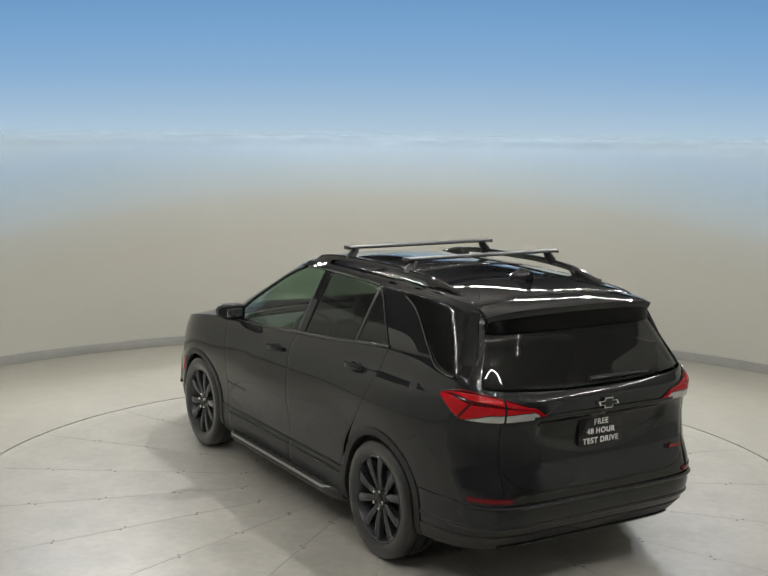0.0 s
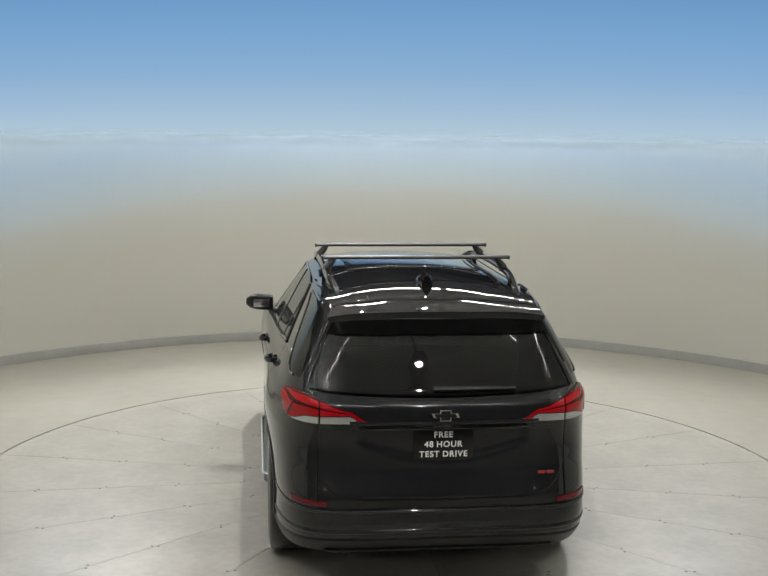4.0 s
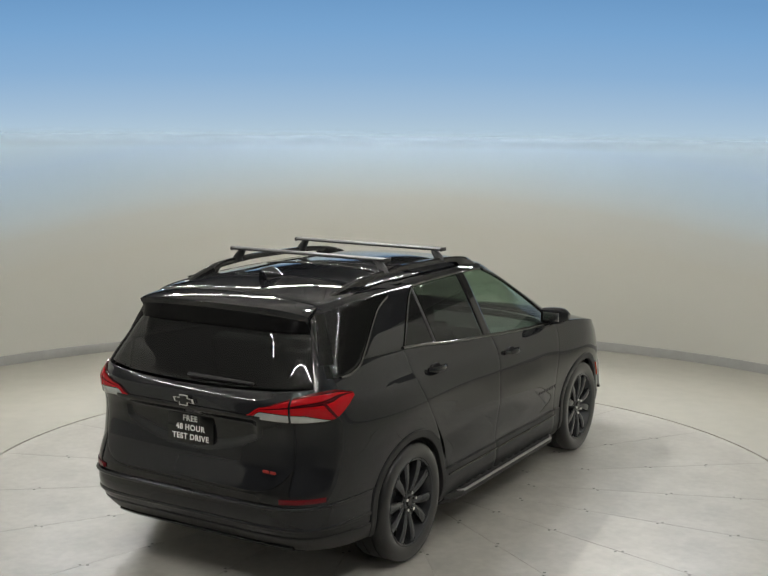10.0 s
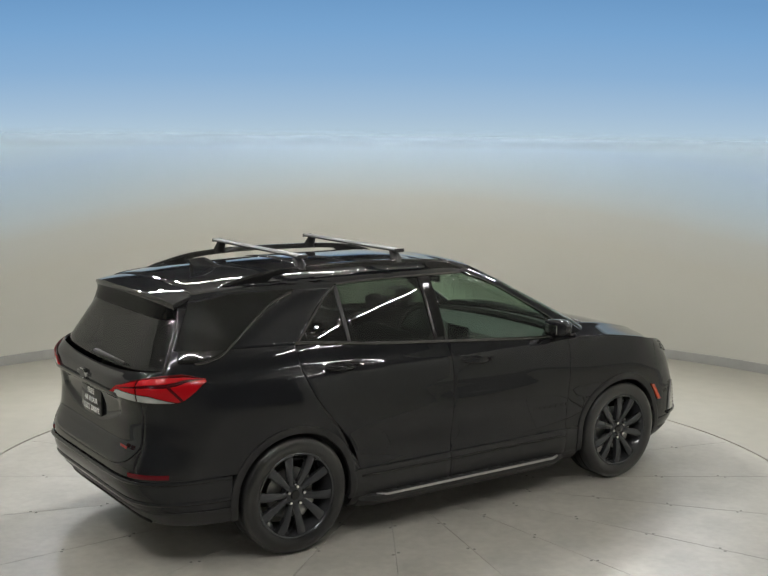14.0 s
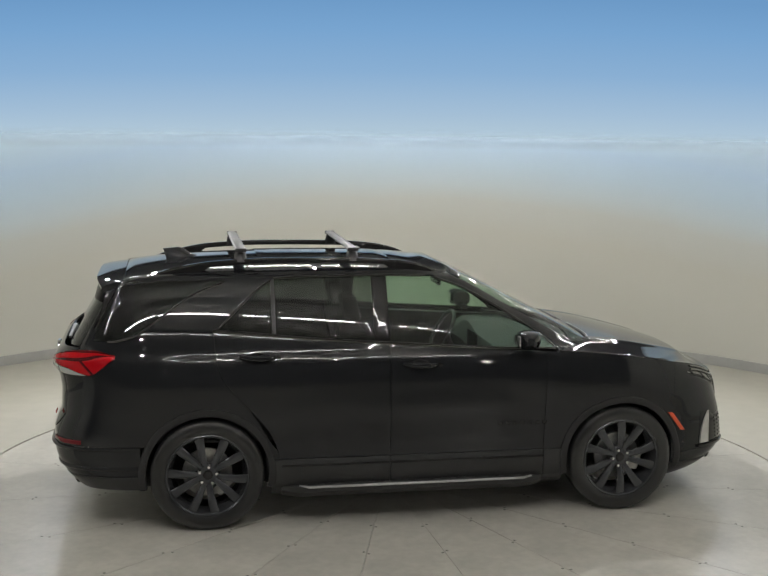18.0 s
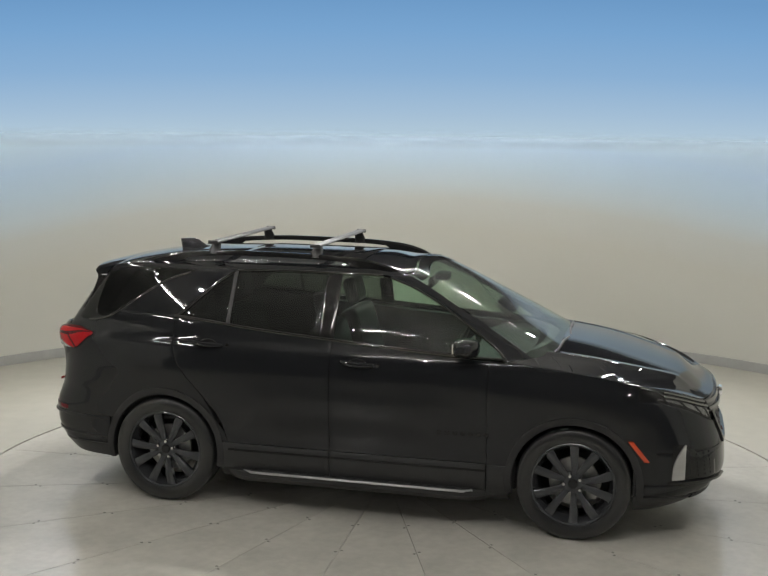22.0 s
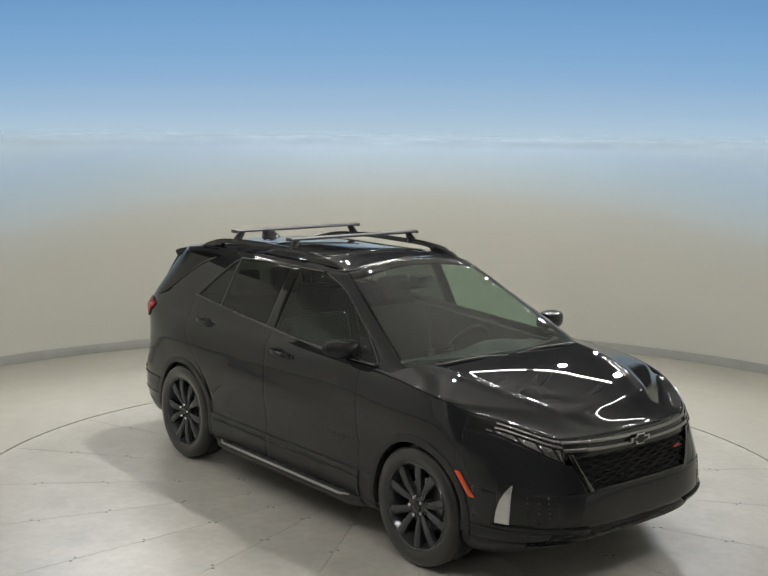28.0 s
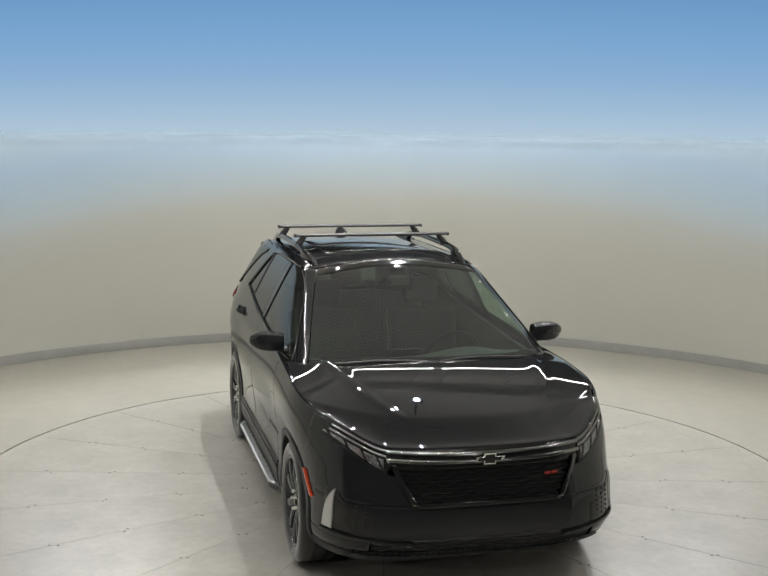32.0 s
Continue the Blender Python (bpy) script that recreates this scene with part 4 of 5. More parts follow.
def rear_bumper():
    th_l = lambda z: theta_x(-1.775, z)
    th_r = lambda z: 2 * math.pi - theta_x(-1.775, z)
    b = panel("rear_bumper", skin(th_l, th_r, flat(0.36), flat(0.543)), 80, 16, M_PAINT, CAR)
    panel("bumper_shelf", skin(sy(0.66, True), sy(-0.66, True), flat(0.547), lambda p: GATE_LOW(abs(p.y)) - 0.005), 40, 6, M_GLOSS, b, label="gloss black shelf under the tailgate", lift=-0.003)
    def ledge(u, v):
        p = skin(th_l, th_r, flat(0.524), flat(0.547))(u, v)
        out = 0.016 * math.sin(math.pi * min(1.0, max(0.0, v))) * smooth(0.0, 0.12, u) * smooth(1.0, 0.88, u)
        d = Vector((p.x, p.y * 0.5, 0)).normalized()
        return p + d * out
    panel("bumper_ledge", ledge, 80, 6, M_PAINT, b, label="rounded ledge across the bumper", lift=0.003)
    def crease(u, v):
        p = skin(th_l, th_r, flat(0.40), flat(0.425))(u, v)
        return p + Vector((p.x, p.y * 0.5, 0)).normalized() * 0.009 * math.sin(math.pi * min(1.0, max(0.0, v)))
    panel("bumper_crease", crease, 80, 5, M_PAINT, b, lift=0.002)
    panel("bumper_valance", skin(th_l, th_r, flat(0.27), flat(0.357)), 60, 8, M_TRIM, b, label="satin black lower valance", lift=0.004)
    panel("valance_lip", skin(sy(0.62, True), sy(-0.62, True), flat(0.276), flat(0.292)), 40, 3, M_GLOSS, b, label="gloss black lower lip", lift=0.016, thick=0.03)
    panel("diffuser", skin(sy(0.5, True), sy(-0.5, True), flat(0.215), flat(0.268)), 30, 4, M_TRIM, b, label="dark underbody panel", lift=-0.06)
    for m in SIDES:
        panel("rear_reflector", skin(sy(0.8, True), sy(0.615, True), flat(0.562), flat(0.588)), 10, 3, M_RED3, b, m, "dark red reflector strip", lift=0.006, thick=0.01)


M_LENS = mat("headlamp_lens", (0.17, 0.17, 0.175), rough=0.08, metal=0.9, coat=1.0, var=0.4, scale=70, bump=0.6, bump_scale=70)


def brow(y):
    """Height of the upper edge of the headlamps and grille at the half width y."""
    return 0.868 + 0.112 * smooth(0.5, 0.86, abs(y))


def front_end():
    ge = curve((0.58, 0.405), (0.72, 0.48), (0.84, 0.53))
    th_l = lambda z: theta_x(1.725, z)
    th_r = lambda z: -theta_x(1.725, z)
    b = panel("front_bumper", skin(th_l, th_r, flat(0.385), lambda p: 0.583), 70, 10, M_PAINT, CAR)
    panel("lower_intake", skin(sy(0.62, False), sy(-0.62, False), flat(0.305), flat(0.38)), 30, 5, M_DARK, b, lift=-0.03)
    for k in range(3):
        z = 0.315 + 0.022 * k
        panel("intake_slat", skin(sy(0.62, False), sy(-0.62, False), flat(z), flat(z + 0.008)), 24, 1, M_TRIM, b, lift=-0.01, thick=0.02)
    panel("front_lip", skin(th_l, th_r, flat(0.195), flat(0.3)), 60, 6, M_TRIM, b, label="satin black lower lip", lift=0.004)
    panel("chin_strip", skin(sy(0.7, False), sy(-0.7, False), flat(0.288), flat(0.3)), 40, 2, M_PAINT, b, label="gloss black chin strip", lift=0.014, thick=0.02)
    for m in SIDES:
        panel("bumper_cheek", skin(lambda z: theta_x(1.725, z), sy(lambda z: ge(z) + 0.01, False), flat(0.586), lambda p: 0.735 + 0.162 * smooth(0.5, 0.86, abs(p.y))), 30, 14, M_PAINT, b, m)
        panel("bumper_corner", skin(lambda z: theta_x(1.725, z), sy(0.63, False), flat(0.303), flat(0.382)), 20, 5, M_PAINT, b, m)
        # vertical daytime lamp in a dark pocket
        pocket = panel("fog_pocket", skin(sx(1.95), sy(0.6, False), lambda p: 0.415, lambda p: 0.635 - 0.12 * smooth(2.0, 2.2, p.x)), 12, 8, M_GLOSS, b, m, lift=0.0015, thick=0.01)
        panel("fog_lamp", skin(sx(lambda z: 1.95 + 0.07 * (max(0.0, z - 0.42) / 0.212) ** 2.4), sx(lambda z: 2.025), flat(0.42), flat(0.632)), 6, 16, M_CLEAR, b, m, "clear vertical lamp lens", lift=0.012, thick=0.02)
        for i in range(6):
            for j in range(3):
                z = 0.44 + 0.026 * i
                y = 0.735 - 0.042 * j
                p = ring_at(theta_y(y, z, False), z)
                bm = bmesh.new()
                box(bm, p.x - 0.009, p.x + 0.003, m * p.y - 0.008, m * p.y + 0.008, z - 0.007, z + 0.007, 0.003, 1)
                part("mesh_stud", bm, M_GLOSS, pocket)
        panel("winglet", skin(sx(1.93), sy(0.42, False), lambda p: 0.392 - 0.02 * smooth(0.7, 0.4, abs(p.y)), lambda p: 0.41 - 0.02 * smooth(0.7, 0.4, abs(p.y))), 20, 3, M_GLOSS, b, m, "gloss black winglet", lift=0.016, thick=0.02)
        # amber marker
        panel("side_marker", skin(sx(lambda z: 1.81 - 0.8 * (z - 0.54)), sx(lambda z: 1.778 - 0.8 * (z - 0.54)), flat(0.53), flat(0.657)), 3, 8, M_AMBER, b, m, "amber side marker", lift=0.012, thick=0.02)
        # headlamps
        zt = lambda p: brow(p.y)
        zb = lambda p: 0.738 + 0.162 * smooth(0.5, 0.86, abs(p.y))
        hl = panel("headlamp", skin(sx(1.73), sy(0.535, False), zb, zt), 30, 8, M_GLOSS, CAR, m, "slim dark headlamp", lift=0.0)
        for d0, d1 in ((0.012, 0.024), (0.038, 0.05)):
            panel("light_strip", skin(sx(1.88), sy(0.535, False), lambda p: zt(p) - d1, lambda p: zt(p) - d0), 26, 2, M_DKCHROME, hl, m, "bright daytime strip", lift=0.008, thick=0.015)
        panel("lamp_reflector", skin(sy(0.81, False), sy(0.55, False), lambda p: zb(p) + 0.012, lambda p: zt(p) - 0.06), 24, 6, M_LENS, hl, m, "faceted silver reflector under clear plastic", lift=0.004, thick=0.012)
        for k in range(4):
            y0 = 0.575 + 0.06 * k
            edge = lambda z, y0=y0: y0 + 0.35 * (z - 0.82)
            panel("lamp_divider", skin(sy(lambda z, e=edge: e(z) + 0.009, False), sy(edge, False), lambda p: zb(p) + 0.008, lambda p: zt(p) - 0.056), 2, 6, M_GLOSS, hl, m, "dark slanted divider", lift=0.008, thick=0.014)
        # grille edge blade
        panel("grille_blade", skin(sy(lambda z: ge(z) + 0.008, False), sy(lambda z: ge(z) - 0.02, False), flat(0.585), flat(0.79)), 3, 12, M_BLKCHROME, b, m, "dark chrome grille edge", lift=0.012, thick=0.03)
    gr = panel("grille", skin(sy(lambda z: ge(z) - 0.0, False), sy(lambda z: -ge(z), False), flat(0.586), flat(0.77)), 30, 10, M_DARK, CAR, lift=-0.035)
    for k in range(9):
        z = 0.6 + 0.0198 * k
        def F(u, v, z=z, k=k):
            h = ge(z) - 0.012
            y = h * (1 - 2 * u)
            zz = z + 0.006 * v + 0.0045 * math.sin(y * 58 + k * math.pi)
            return ring_at(theta_y(y, zz, False), zz)
        panel("grille_bar", F, 60, 1, M_MESH, gr, lift=-0.012, thick=0.03)
    panel("grille_sill", skin(sy(0.40, False), sy(-0.40, False), flat(0.572), flat(0.596)), 24, 2, M_GLOSS, gr, label="gloss black lower grille trim", lift=0.01, thick=0.03)
    for z, mm in ((0.79, M_DKCHROME), (0.828, M_DKCHROME)):
        panel("chrome_bar", skin(sy(0.535, False), sy(-0.535, False), lambda p: z + 0.012 * (p.y / 0.53) ** 2, lambda p: z + 0.016 + 0.012 * (p.y / 0.53) ** 2), 30, 2, mm, gr, label="dark chrome grille bar", lift=0.012, thick=0.02)
    panel("grille_header", skin(sy(0.535, False), sy(-0.535, False), lambda p: 0.768, lambda p: brow(p.y)), 30, 6, M_GLOSS, gr, lift=-0.004)
    emblem("emblem", gr, Vector((ring_at(0.0, 0.815).x + 0.022, 0, 0.815)), 1, 0.17)
    for k in range(2):
        y = 0.33 + 0.041 * k
        bm = bmesh.new()
        box(bm, -0.004, 0.004, -0.018, 0.018, -0.008, 0.008, 0.002, 1, Matrix.Translation(ring_at(theta_y(y, 0.715, False), 0.715) + Vector((0.008, 0, 0))) @ Matrix.Rotation(0.12, 4, "Z"))
        part("trim_badge", bm, M_REDBADGE, gr, "small red badge bar")


def hood():
    def F(u, v):
        s = -1 + 2 * v
        x0 = 1.16 - 0.24 * abs(s) ** 2.5
        # front edge follows the nose
        y1 = 0.83 * s
        zf = brow(y1) + 0.004
        xf = ring_at(theta_y(y1, zf, False), zf).x + 0.004
        x = x0 + (xf - x0) * u
        zl = HOODLINE(x)
        yh = side_y(min(x, 2.05), zl) - 0.012
        rise = 0.064 - 0.022 * smooth(1.3, 2.2, x)
        c = 0.74 - 0.2 * u
        a = abs(s)
        deck = rise - 0.014 * (a / c) ** 2
        flank = (rise - 0.014) * (1 - ((a - c) / (1 - c)) ** 1.4) if a > c else deck
        k = smooth(c - 0.03, c + 0.03, a)
        z = zl + deck * (1 - k) + (flank - 0.006 * math.sin(math.pi * min(1.0, max(0.0, (a - c) / (1 - c))))) * k
        z += 0.006 * bell(a, c, 0.045) * (1 - smooth(0.75, 1.0, u))
        z += (zf - z) * smooth(0.8, 1.0, u)
        return Vector((x, (yh + (0.83 - yh) * smooth(0.8, 1.0, u)) * s, z))
    h = panel("hood", F, 44, 96, M_PAINT, CAR, thick=0.02)
    # cowl and wipers
    def C(u, v):
        s = -1 + 2 * v
        x = 1.14 - 0.24 * abs(s) ** 2.5 + 0.09 * u - 0.06
        return Vector((x, 0.8 * s, 1.098 - 0.012 * u + 0.012 * (1 - s * s)))
    cowl = panel("cowl", C, 4, 20, M_TRIM, CAR, thick=0.03)
    for y0, y1 in ((-0.05, -0.62), (0.6, 0.03)):
        bm = bmesh.new()
        pts = []
        for i in range(13):
            y = y0 + (y1 - y0) * i / 12
            z = 1.118 + 0.012 * math.sin(math.pi * i / 12)
            pts.append(ring_at(theta_y(y, z, False, True), z, True) + Vector((0.008, 0, 0.008)))
        tube(bm, pts, lambda t: 0.008, 8)
        part("wiper_blade", bm, M_TRIM, cowl)


def mirrors():
    for m in SIDES:
        bm = bmesh.new()
        secs = []
        n = 16
        for i in range(9):
            t = i / 8
            y = 0.845 + 0.205 * t
            w = (0.062 + 0.028 * math.sin(math.pi * min(t + 0.15, 1) * 0.9)) * (1 - 0.6 * max(0.0, (t - 0.45) / 0.55) ** 4)
            h = (0.042 + 0.018 * math.sin(math.pi * (0.25 + 0.6 * t))) * (1 - 0.55 * max(0.0, (t - 0.45) / 0.55) ** 4)
            xc, zc = 0.685 - 0.02 * t, 1.175 + 0.012 * t
            ring = []
            for k in range(n):
                a = 2 * math.pi * k / n
                c, s = math.cos(a), math.sin(a)
                r = (abs(c) ** 3.5 + abs(s) ** 3.5) ** (-1 / 3.5)
                fx = 1.0 if c > 0 else 0.75
                ring.append(bm.verts.new((xc + w * fx * r * c, m * y, zc + h * r * s)))
            secs.append(ring)
        for a, b in zip(secs, secs[1:]):
            for k in range(n):
                bm.faces.new((a[k], a[(k + 1) % n], b[(k + 1) % n], b[k]))
        bm.faces.new(secs[0])
        bm.faces.new(secs[-1])
        bmesh.ops.recalc_face_normals(bm, faces=bm.faces[:])
        mir = part("door_mirror", bm, M_PAINT, CAR, "glossy black door mirror")
        bm = bmesh.new()
        box(bm, 0.607, 0.616, min(m * 0.875, m * 0.995), max(m * 0.875, m * 0.995), 1.15, 1.212, 0.004)
        part("mirror_glass", bm, M_CHROME, mir, "silvered mirror glass")
        bm = bmesh.new()
        tube(bm, [(0.70, m * 0.80, 1.118), (0.69, m * 0.835, 1.118), (0.68, m * 0.88, 1.135)], lambda t: 0.035, 10, 0.6)
        part("mirror_arm", bm, M_TRIM, mir)


def running_boards():
    for m in SIDES:
        bm = bmesh.new()
        n = 30
        rows = []
        for i in range(n + 1):
            x = -0.9 + 1.72 * i / n
            e = smooth(0, 0.06, i / n) * smooth(1, 0.94, i / n)
            yo = 0.872 + 0.06 * e
            rows.append([bm.verts.new((x, m * y, z)) for y, z in ((0.80, 0.19), (0.80, 0.272), (yo - 0.03, 0.272), (yo, 0.263), (yo, 0.232), (yo - 0.05, 0.19))])
        for a, b in zip(rows, rows[1:]):
            for k in range(6):
                bm.faces.new((a[k], a[(k + 1) % 6], b[(k + 1) % 6], b[k]))
        bm.faces.new(rows[0])
        bm.faces.new(rows[-1])
        bmesh.ops.recalc_face_normals(bm, faces=bm.faces[:])
        rb = part("running_board", bm, M_TRIM, CAR, "black side step")
        bm = bmesh.new()
        pts = [(-0.79 + 1.53 * i / 24, m * (0.872 + 0.062 * smooth(0, 0.06, i / 24 + 0.03) * smooth(1, 0.94, i / 24 - 0.03)), 0.265) for i in range(25)]
        tube(bm, pts, 0.009, 8)
        part("bright_strip", bm, M_ALU, rb, "bright metal edge strip")
        for k in range(14):
            x = -0.7 + 1.4 * k / 13
            bm = bmesh.new()
            box(bm, x - 0.035, x + 0.035, min(m * 0.865, m * 0.9), max(m * 0.865, m * 0.9), 0.27, 0.276, 0.002, 1)
            part("tread_pad", bm, M_TYRE, rb)


def wheel_meshes():
    """The tyre, rim and nuts round the y axis, outer face towards -y."""
    R = 0.357
    bm = bmesh.new()
    prof = [(0.258, -0.095), (0.264, -0.11), (0.285, -0.12), (0.318, -0.12), (0.340, -0.112), (0.352, -0.098), (R, -0.075), (R, -0.04), (R - 0.006, -0.038), (R - 0.006, -0.032), (R, -0.03),
            (R, 0.03), (R - 0.006, 0.032), (R - 0.006, 0.038), (R, 0.04), (R, 0.075), (0.352, 0.098), (0.34, 0.112), (0.285, 0.121), (0.258, 0.1)]
    lathe(bm, prof, 72)
    tyre = bm
    bm = bmesh.new()
    lathe(bm, [(0.261, -0.1), (0.265, -0.108), (0.258, -0.113), (0.248, -0.108), (0.242, -0.09), (0.22, -0.06), (0.215, 0.09), (0.26, 0.1)], 72)
    lathe(bm, [(0.001, -0.088), (0.05, -0.088), (0.068, -0.08), (0.075, -0.06), (0.07, -0.03), (0.001, -0.03)], 40)
    for i in range(10):
        pair = i // 2
        a = 2 * math.pi * pair / 5 + (0.3 if i % 2 else -0.3) + math.pi / 2
        secs = []
        for t in range(7):
            r = 0.05 + 0.205 * t / 6
            tt = t / 6
            w = 0.016 + 0.014 * tt
            yf = -0.084 - 0.012 * math.sin(math.pi * min(1, tt * 0.9)) - 0.012 * tt
            aa = a + (0.07 if i % 2 else -0.07) * (tt - 1)
            c, s = math.cos(aa), math.sin(aa)
            ring = []
            for du, dy in ((-w, 0.006), (-w * 0.55, 0.0), (w * 0.55, 0.0), (w, 0.006), (w * 0.8, 0.045), (-w * 0.8, 0.045)):
                ring.append(bm.verts.new((r * c - du * s, yf + dy, r * s + du * c)))
            secs.append(ring)
        for p, q in zip(secs, secs[1:]):
            for k in range(6):
                bm.faces.new((p[k], p[(k + 1) % 6], q[(k + 1) % 6], q[k]))
    bmesh.ops.recalc_face_normals(bm, faces=bm.faces[:])
    rim = bm
    bm = bmesh.new()
    lathe(bm, [(0.001, -0.022), (0.155, -0.022), (0.155, 0.0), (0.08, 0.002), (0.08, 0.08), (0.001, 0.08)], 40)
    disc = bm
    bm = bmesh.new()
    lathe(bm, [(0.001, -0.096), (0.026, -0.096), (0.03, -0.09), (0.031, -0.08)], 24)
    cap = bm
    bm = bmesh.new()
    lathe(bm, [(0.001, -0.108), (0.009, -0.108), (0.012, -0.102), (0.013, -0.07)], 8)
    nut = bm
    return tyre, rim, disc, cap, nut


def wheels():
    tyre, rim, disc, cap, nut = wheel_meshes()
    w = part("wheel", disc, M_DISC, CAR, "grey brake disc and hub")
    part("tyre", tyre, M_TYRE, w, "black rubber tyre")
    part("rim", rim, M_RIM, w, "dark grey alloy rim with ten spokes")
    part("centre_cap", cap, M_GLOSS, w)
    for k in range(5):
        a = 2 * math.pi * k / 5 + math.pi / 2 + math.pi / 5
        n = part("wheel_nut", nut.copy(), M_CHROME, w)
        n.location = (0.055 * math.cos(a), 0, 0.055 * math.sin(a))
    bm = bmesh.new()
    box(bm, 0.09, 0.165, -0.05, 0.05, -0.06, 0.06, 0.015)
    part("brake_caliper", bm, M_DISC, w)
    y = 0.79
    spots = [(HUB_X, -1), (-HUB_X, -1), (HUB_X, 1), (-HUB_X, 1)]
    for i, (x, m) in enumerate(spots):
        mm = Matrix.Translation((x, m * y, HUB_Z)) @ Matrix.Rotation(0 if m < 0 else math.pi, 4, "Z") @ Matrix.Rotation((0.3, 0.75, 0.5, 1.0)[i], 4, "Y")
        if i == 0:
            w.matrix_basis = mm
        else:
            copy_thing(w, mm)


def cabin():
    bm = bmesh.new()
    box(bm, -2.05, 1.9, -0.6, 0.6, 0.2, 0.5, 0.04)
    box(bm, -1.0, 1.0, -0.78, 0.78, 0.25, 0.46, 0.03)
    box(bm, 1.0, 2.05, -0.62, 0.62, 0.4, 0.82, 0.05)
    box(bm, -2.1, -1.75, -0.72, 0.72, 0.5, 0.75, 0.03)
    part("chassis", bm, M_DARK, CAR, "dark underbody and floor pan")
    # inner door skins
    for m in SIDES:
        bm = sheet(lambda u, v: Vector((-1.9 + 2.75 * u, side_y(-1.9 + 2.75 * u, 0.55 + 0.57 * v) - 0.07, 0.55 + (BELT(-1.9 + 2.75 * u) - 0.57) * v)), 24, 8, thick=0.02, mirror=m)
        part("inner_trim", bm, M_DARK, CAR, "dark inner door trim")
    # dashboard
    bm = bmesh.new()
    n = 20
    secs = []
    for i in range(n + 1):
        y = -0.74 + 1.48 * i / n
        hood_b = 0.05 * math.exp(-((y - 0.37) / 0.2) ** 2)
        bow = 0.10 * (y / 0.74) ** 2
        secs.append([bm.verts.new((x - (bow if k < 3 else 0), y, z)) for k, (x, z) in enumerate(((1.08, 0.98), (1.02, 1.07), (0.78, 1.06 + hood_b), (0.62, 1.03 + hood_b), (0.56, 0.95), (0.62, 0.8), (0.75, 0.6), (1.0, 0.6)))])
    for a, b in zip(secs, secs[1:]):
        for k in range(8):
            bm.faces.new((a[k], a[(k + 1) % 8], b[(k + 1) % 8], b[k]))
    bm.faces.new(secs[0])
    bm.faces.new(secs[-1])
    bmesh.ops.recalc_face_normals(bm, faces=bm.faces[:])
    dash = part("dashboard", bm, M_SEAT, CAR, "dark soft dashboard")
    bm = bmesh.new()
    box(bm, 0.55, 0.57, -0.12, 0.12, 0.93, 1.07, 0.01)
    part("centre_screen", bm, M_GLOSS, dash)
    # steering wheel
    bm = bmesh.new()
    mm = Matrix.Translation((0.42, 0.37, 0.99)) @ Matrix.Rotation(radians(-64), 4, "Y")
    R0, r0 = 0.185, 0.015
    lathe(bm, [(R0 + r0 * math.cos(2 * math.pi * k / 10), r0 * math.sin(2 * math.pi * k / 10)) for k in range(10)], 40, "Z", mm, True)
    sw = part("steering_wheel", bm, M_SEAT, dash, "black steering wheel")
    # seats
    def seat(x, y, w, name):
        bm = bmesh.new()
        box(bm, x - 0.02, x + 0.5, y - w / 2, y + w / 2, 0.5, 0.68, 0.06, 3)
        s = part(name, bm, M_SEAT, CAR, "black leather seat")
        bm = bmesh.new()
        box(bm, -0.07, 0.07, -w / 2, w / 2, 0.0, 0.6, 0.055, 3, Matrix.Translation((x, y, 0.62)) @ Matrix.Rotation(radians(-16), 4, "Y"))
        part("seat_back", bm, M_SEAT, s)
        for k in ((0,) if w < 0.7 else (-0.38, 0, 0.38)):
            bm = bmesh.new()
            box(bm, -0.05, 0.05, -0.13, 0.13, 0.63, 0.82, 0.045, 3, Matrix.Translation((x, y + k, 0.62)) @ Matrix.Rotation(radians(-14), 4, "Y"))
            part("headrest", bm, M_SEAT, s)
    seat(-0.22, 0.37, 0.52, "front_seat")
    seat(-0.22, -0.37, 0.52, "front_seat")
    seat(-1.12, 0.0, 1.25, "rear_bench")
    bm = bmesh.new()
    box(bm, -0.35, 0.55, -0.11, 0.11, 0.46, 0.74, 0.03)
    part("centre_console", bm, M_SEAT, CAR, "dark centre console")
    bm = bmesh.new()
    box(bm, -0.013, 0.013, -0.12, 0.12, -0.035, 0.035, 0.012, 2, Matrix.Translation((0.28, 0, 1.46)))
    part("rear_view_mirror", bm, M_GLOSS, CAR)


body_sides()
greenhouse()
window_trims()
roof()
hood()
tailgate()
rear_bumper()
front_end()
mirrors()
running_boards()
wheels()
cabin()


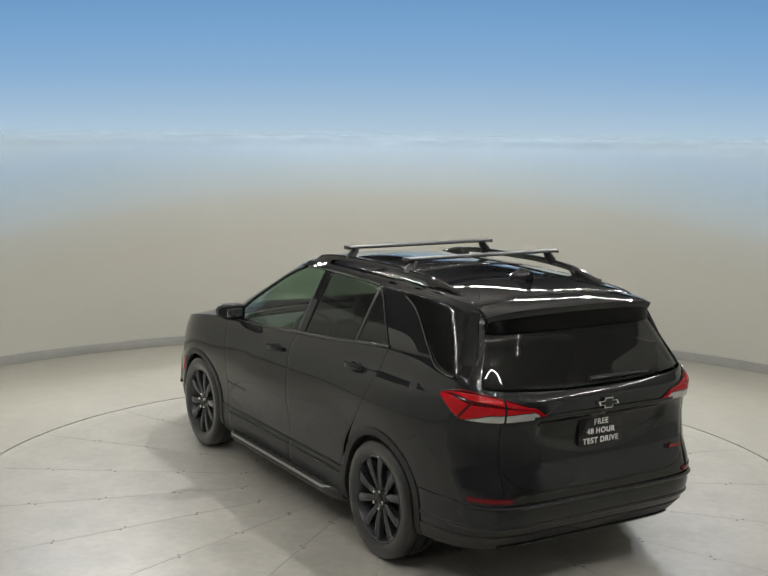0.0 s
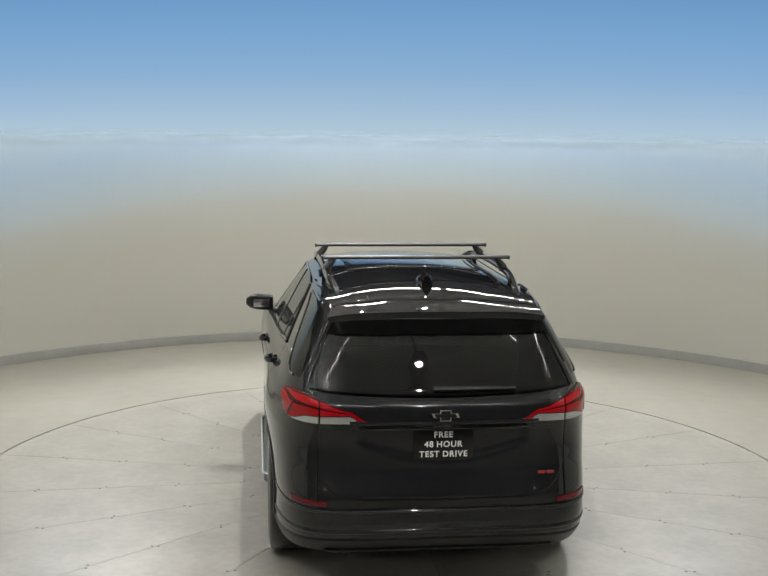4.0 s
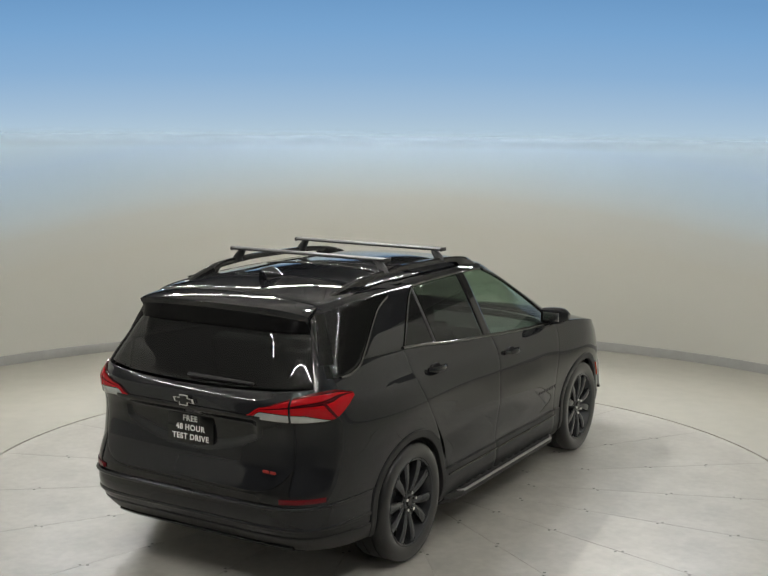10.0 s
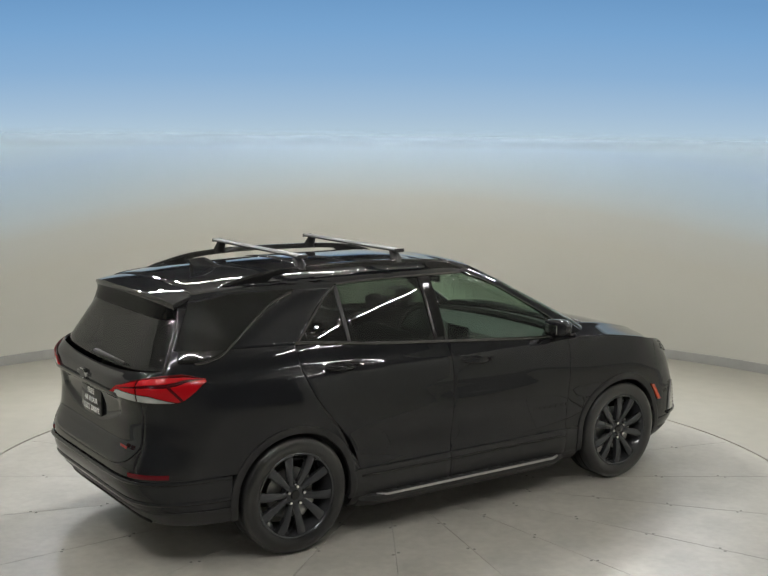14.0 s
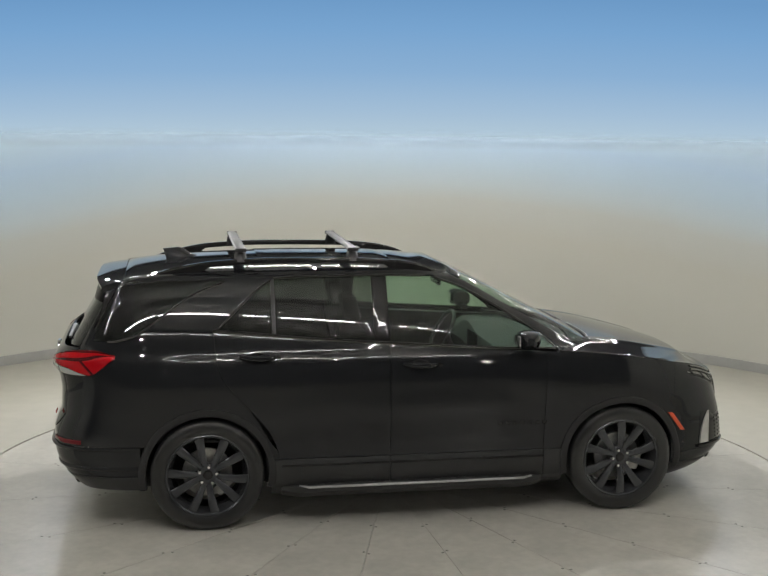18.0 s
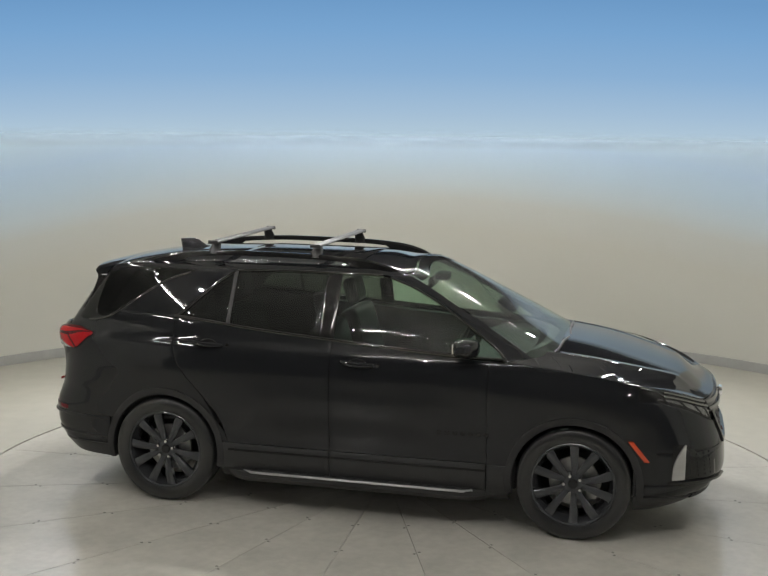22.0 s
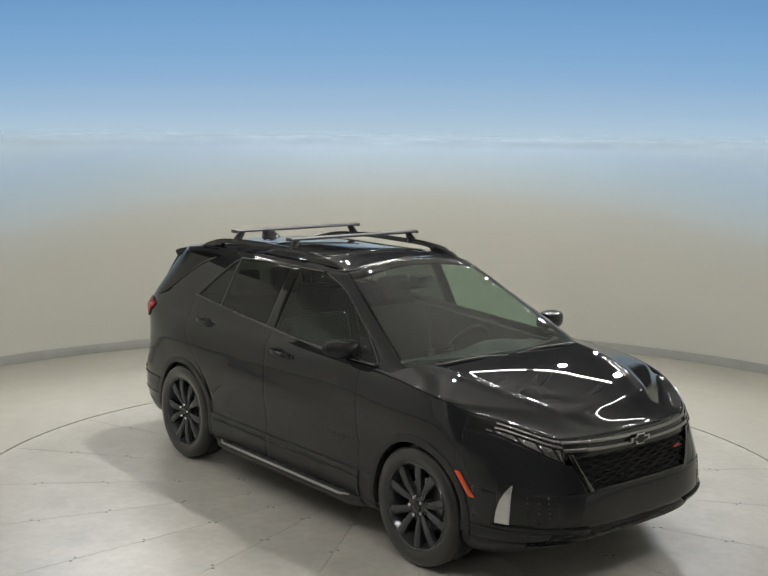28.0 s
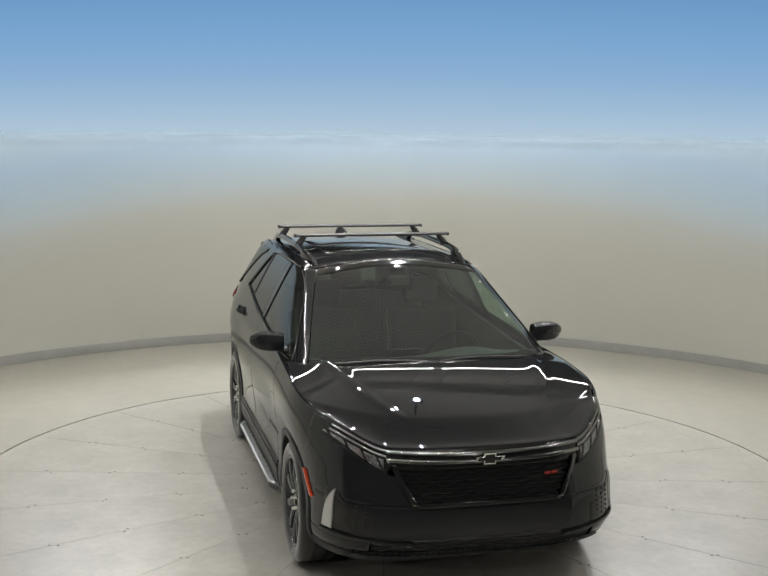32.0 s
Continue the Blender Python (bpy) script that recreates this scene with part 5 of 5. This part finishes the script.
# ---- the turntable ----
def turntable():
    top = new("turntable")
    tagged(top, "pale concrete turntable in wedge panels with dark seams", "turntable")
    bm = bmesh.new()
    lathe(bm, [(0.001, -0.02), (TABLE_R - 0.01, -0.02), (TABLE_R - 0.01, -0.1), (0.001, -0.1)], 160, "Z")
    part("base_plate", bm, M_SEAM, top, "dark plate under the panels", smooth=30)
    n = 20
    half = math.pi / n
    bm = bmesh.new()
    gap = 0.0016
    hub = 0.22
    pts = [(hub, -1), (TABLE_R, -1)]
    ring = []
    k = 10
    for i in range(k + 1):
        a = -half + 2 * half * i / k
        ring.append((TABLE_R, a))
    inner = [(hub, half - 2 * half * i / 3) for i in range(4)]
    loop = []
    for r, a in ring + inner:
        g = gap / r
        a = max(-half + g, min(half - g, a))
        loop.append((r * math.cos(a), r * math.sin(a)))
    face_v = [bm.verts.new((x, y, 0.0)) for x, y in loop]
    low_v = [bm.verts.new((x, y, -0.018)) for x, y in loop]
    bm.faces.new(face_v)
    for i in range(len(loop)):
        j = (i + 1) % len(loop)
        bm.faces.new((face_v[j], face_v[i], low_v[i], low_v[j]))
    bmesh.ops.recalc_face_normals(bm, faces=bm.faces[:])
    first = part("wedge_panel", bm, M_TABLE, top, smooth=0)
    bm = bmesh.new()
    lathe(bm, [(0.0005, 0.002), (0.006, 0.002), (0.009, 0.001), (0.01, -0.002)], 10, "Z")
    bolt0 = part("bolt", bm, M_SEAM, top)
    rr = random.Random(4)
    bolts = []
    for i in range(n):
        a = radians(16.4) + 2 * math.pi * i / n
        p = first if i == 0 else first.copy()
        if i:
            scene.collection.objects.link(p)
        p.matrix_basis = Matrix.Rotation(a + half, 4, "Z")
        for r in (1.03, 1.49, 1.99, 2.45):
            side = 0.018 * (1 if rr.random() > 0.5 else -1)
            bolts.append((r * math.cos(a + side / r), r * math.sin(a + side / r)))
            r2 = r + rr.uniform(0.02, 0.045)
            bolts.append((r2 * math.cos(a - 0.8 * side / r2), r2 * math.sin(a - 0.8 * side / r2)))
    for i, (x, y) in enumerate(bolts):
        b = bolt0 if i == 0 else bolt0.copy()
        if i:
            scene.collection.objects.link(b)
        b.location = (x, y, 0)
    bm = bmesh.new()
    lathe(bm, [(0.001, 0.0), (hub - 0.004, 0.0), (hub - 0.004, -0.02)], 40, "Z")
    part("hub_cover", bm, M_TABLE, top, smooth=30)
    return top


TURNTABLE = turntable()


def motions():
    rows_t, rows_c = [], []
    for t in range(0, 33):
        a = SPIN * t
        rows_t.append((float(t), pose(0, 0, 0, 0, 0, a)))
        h = radians(HEAD0 + a)
        x = CAR_OFF[0] * math.cos(h) - CAR_OFF[1] * math.sin(h)
        y = CAR_OFF[0] * math.sin(h) + CAR_OFF[1] * math.cos(h)
        rows_c.append((float(t), pose(x, y, 0, 0, 0, HEAD0 + a)))
    walk(TURNTABLE, rows_t)
    walk(CAR, rows_c)


motions()
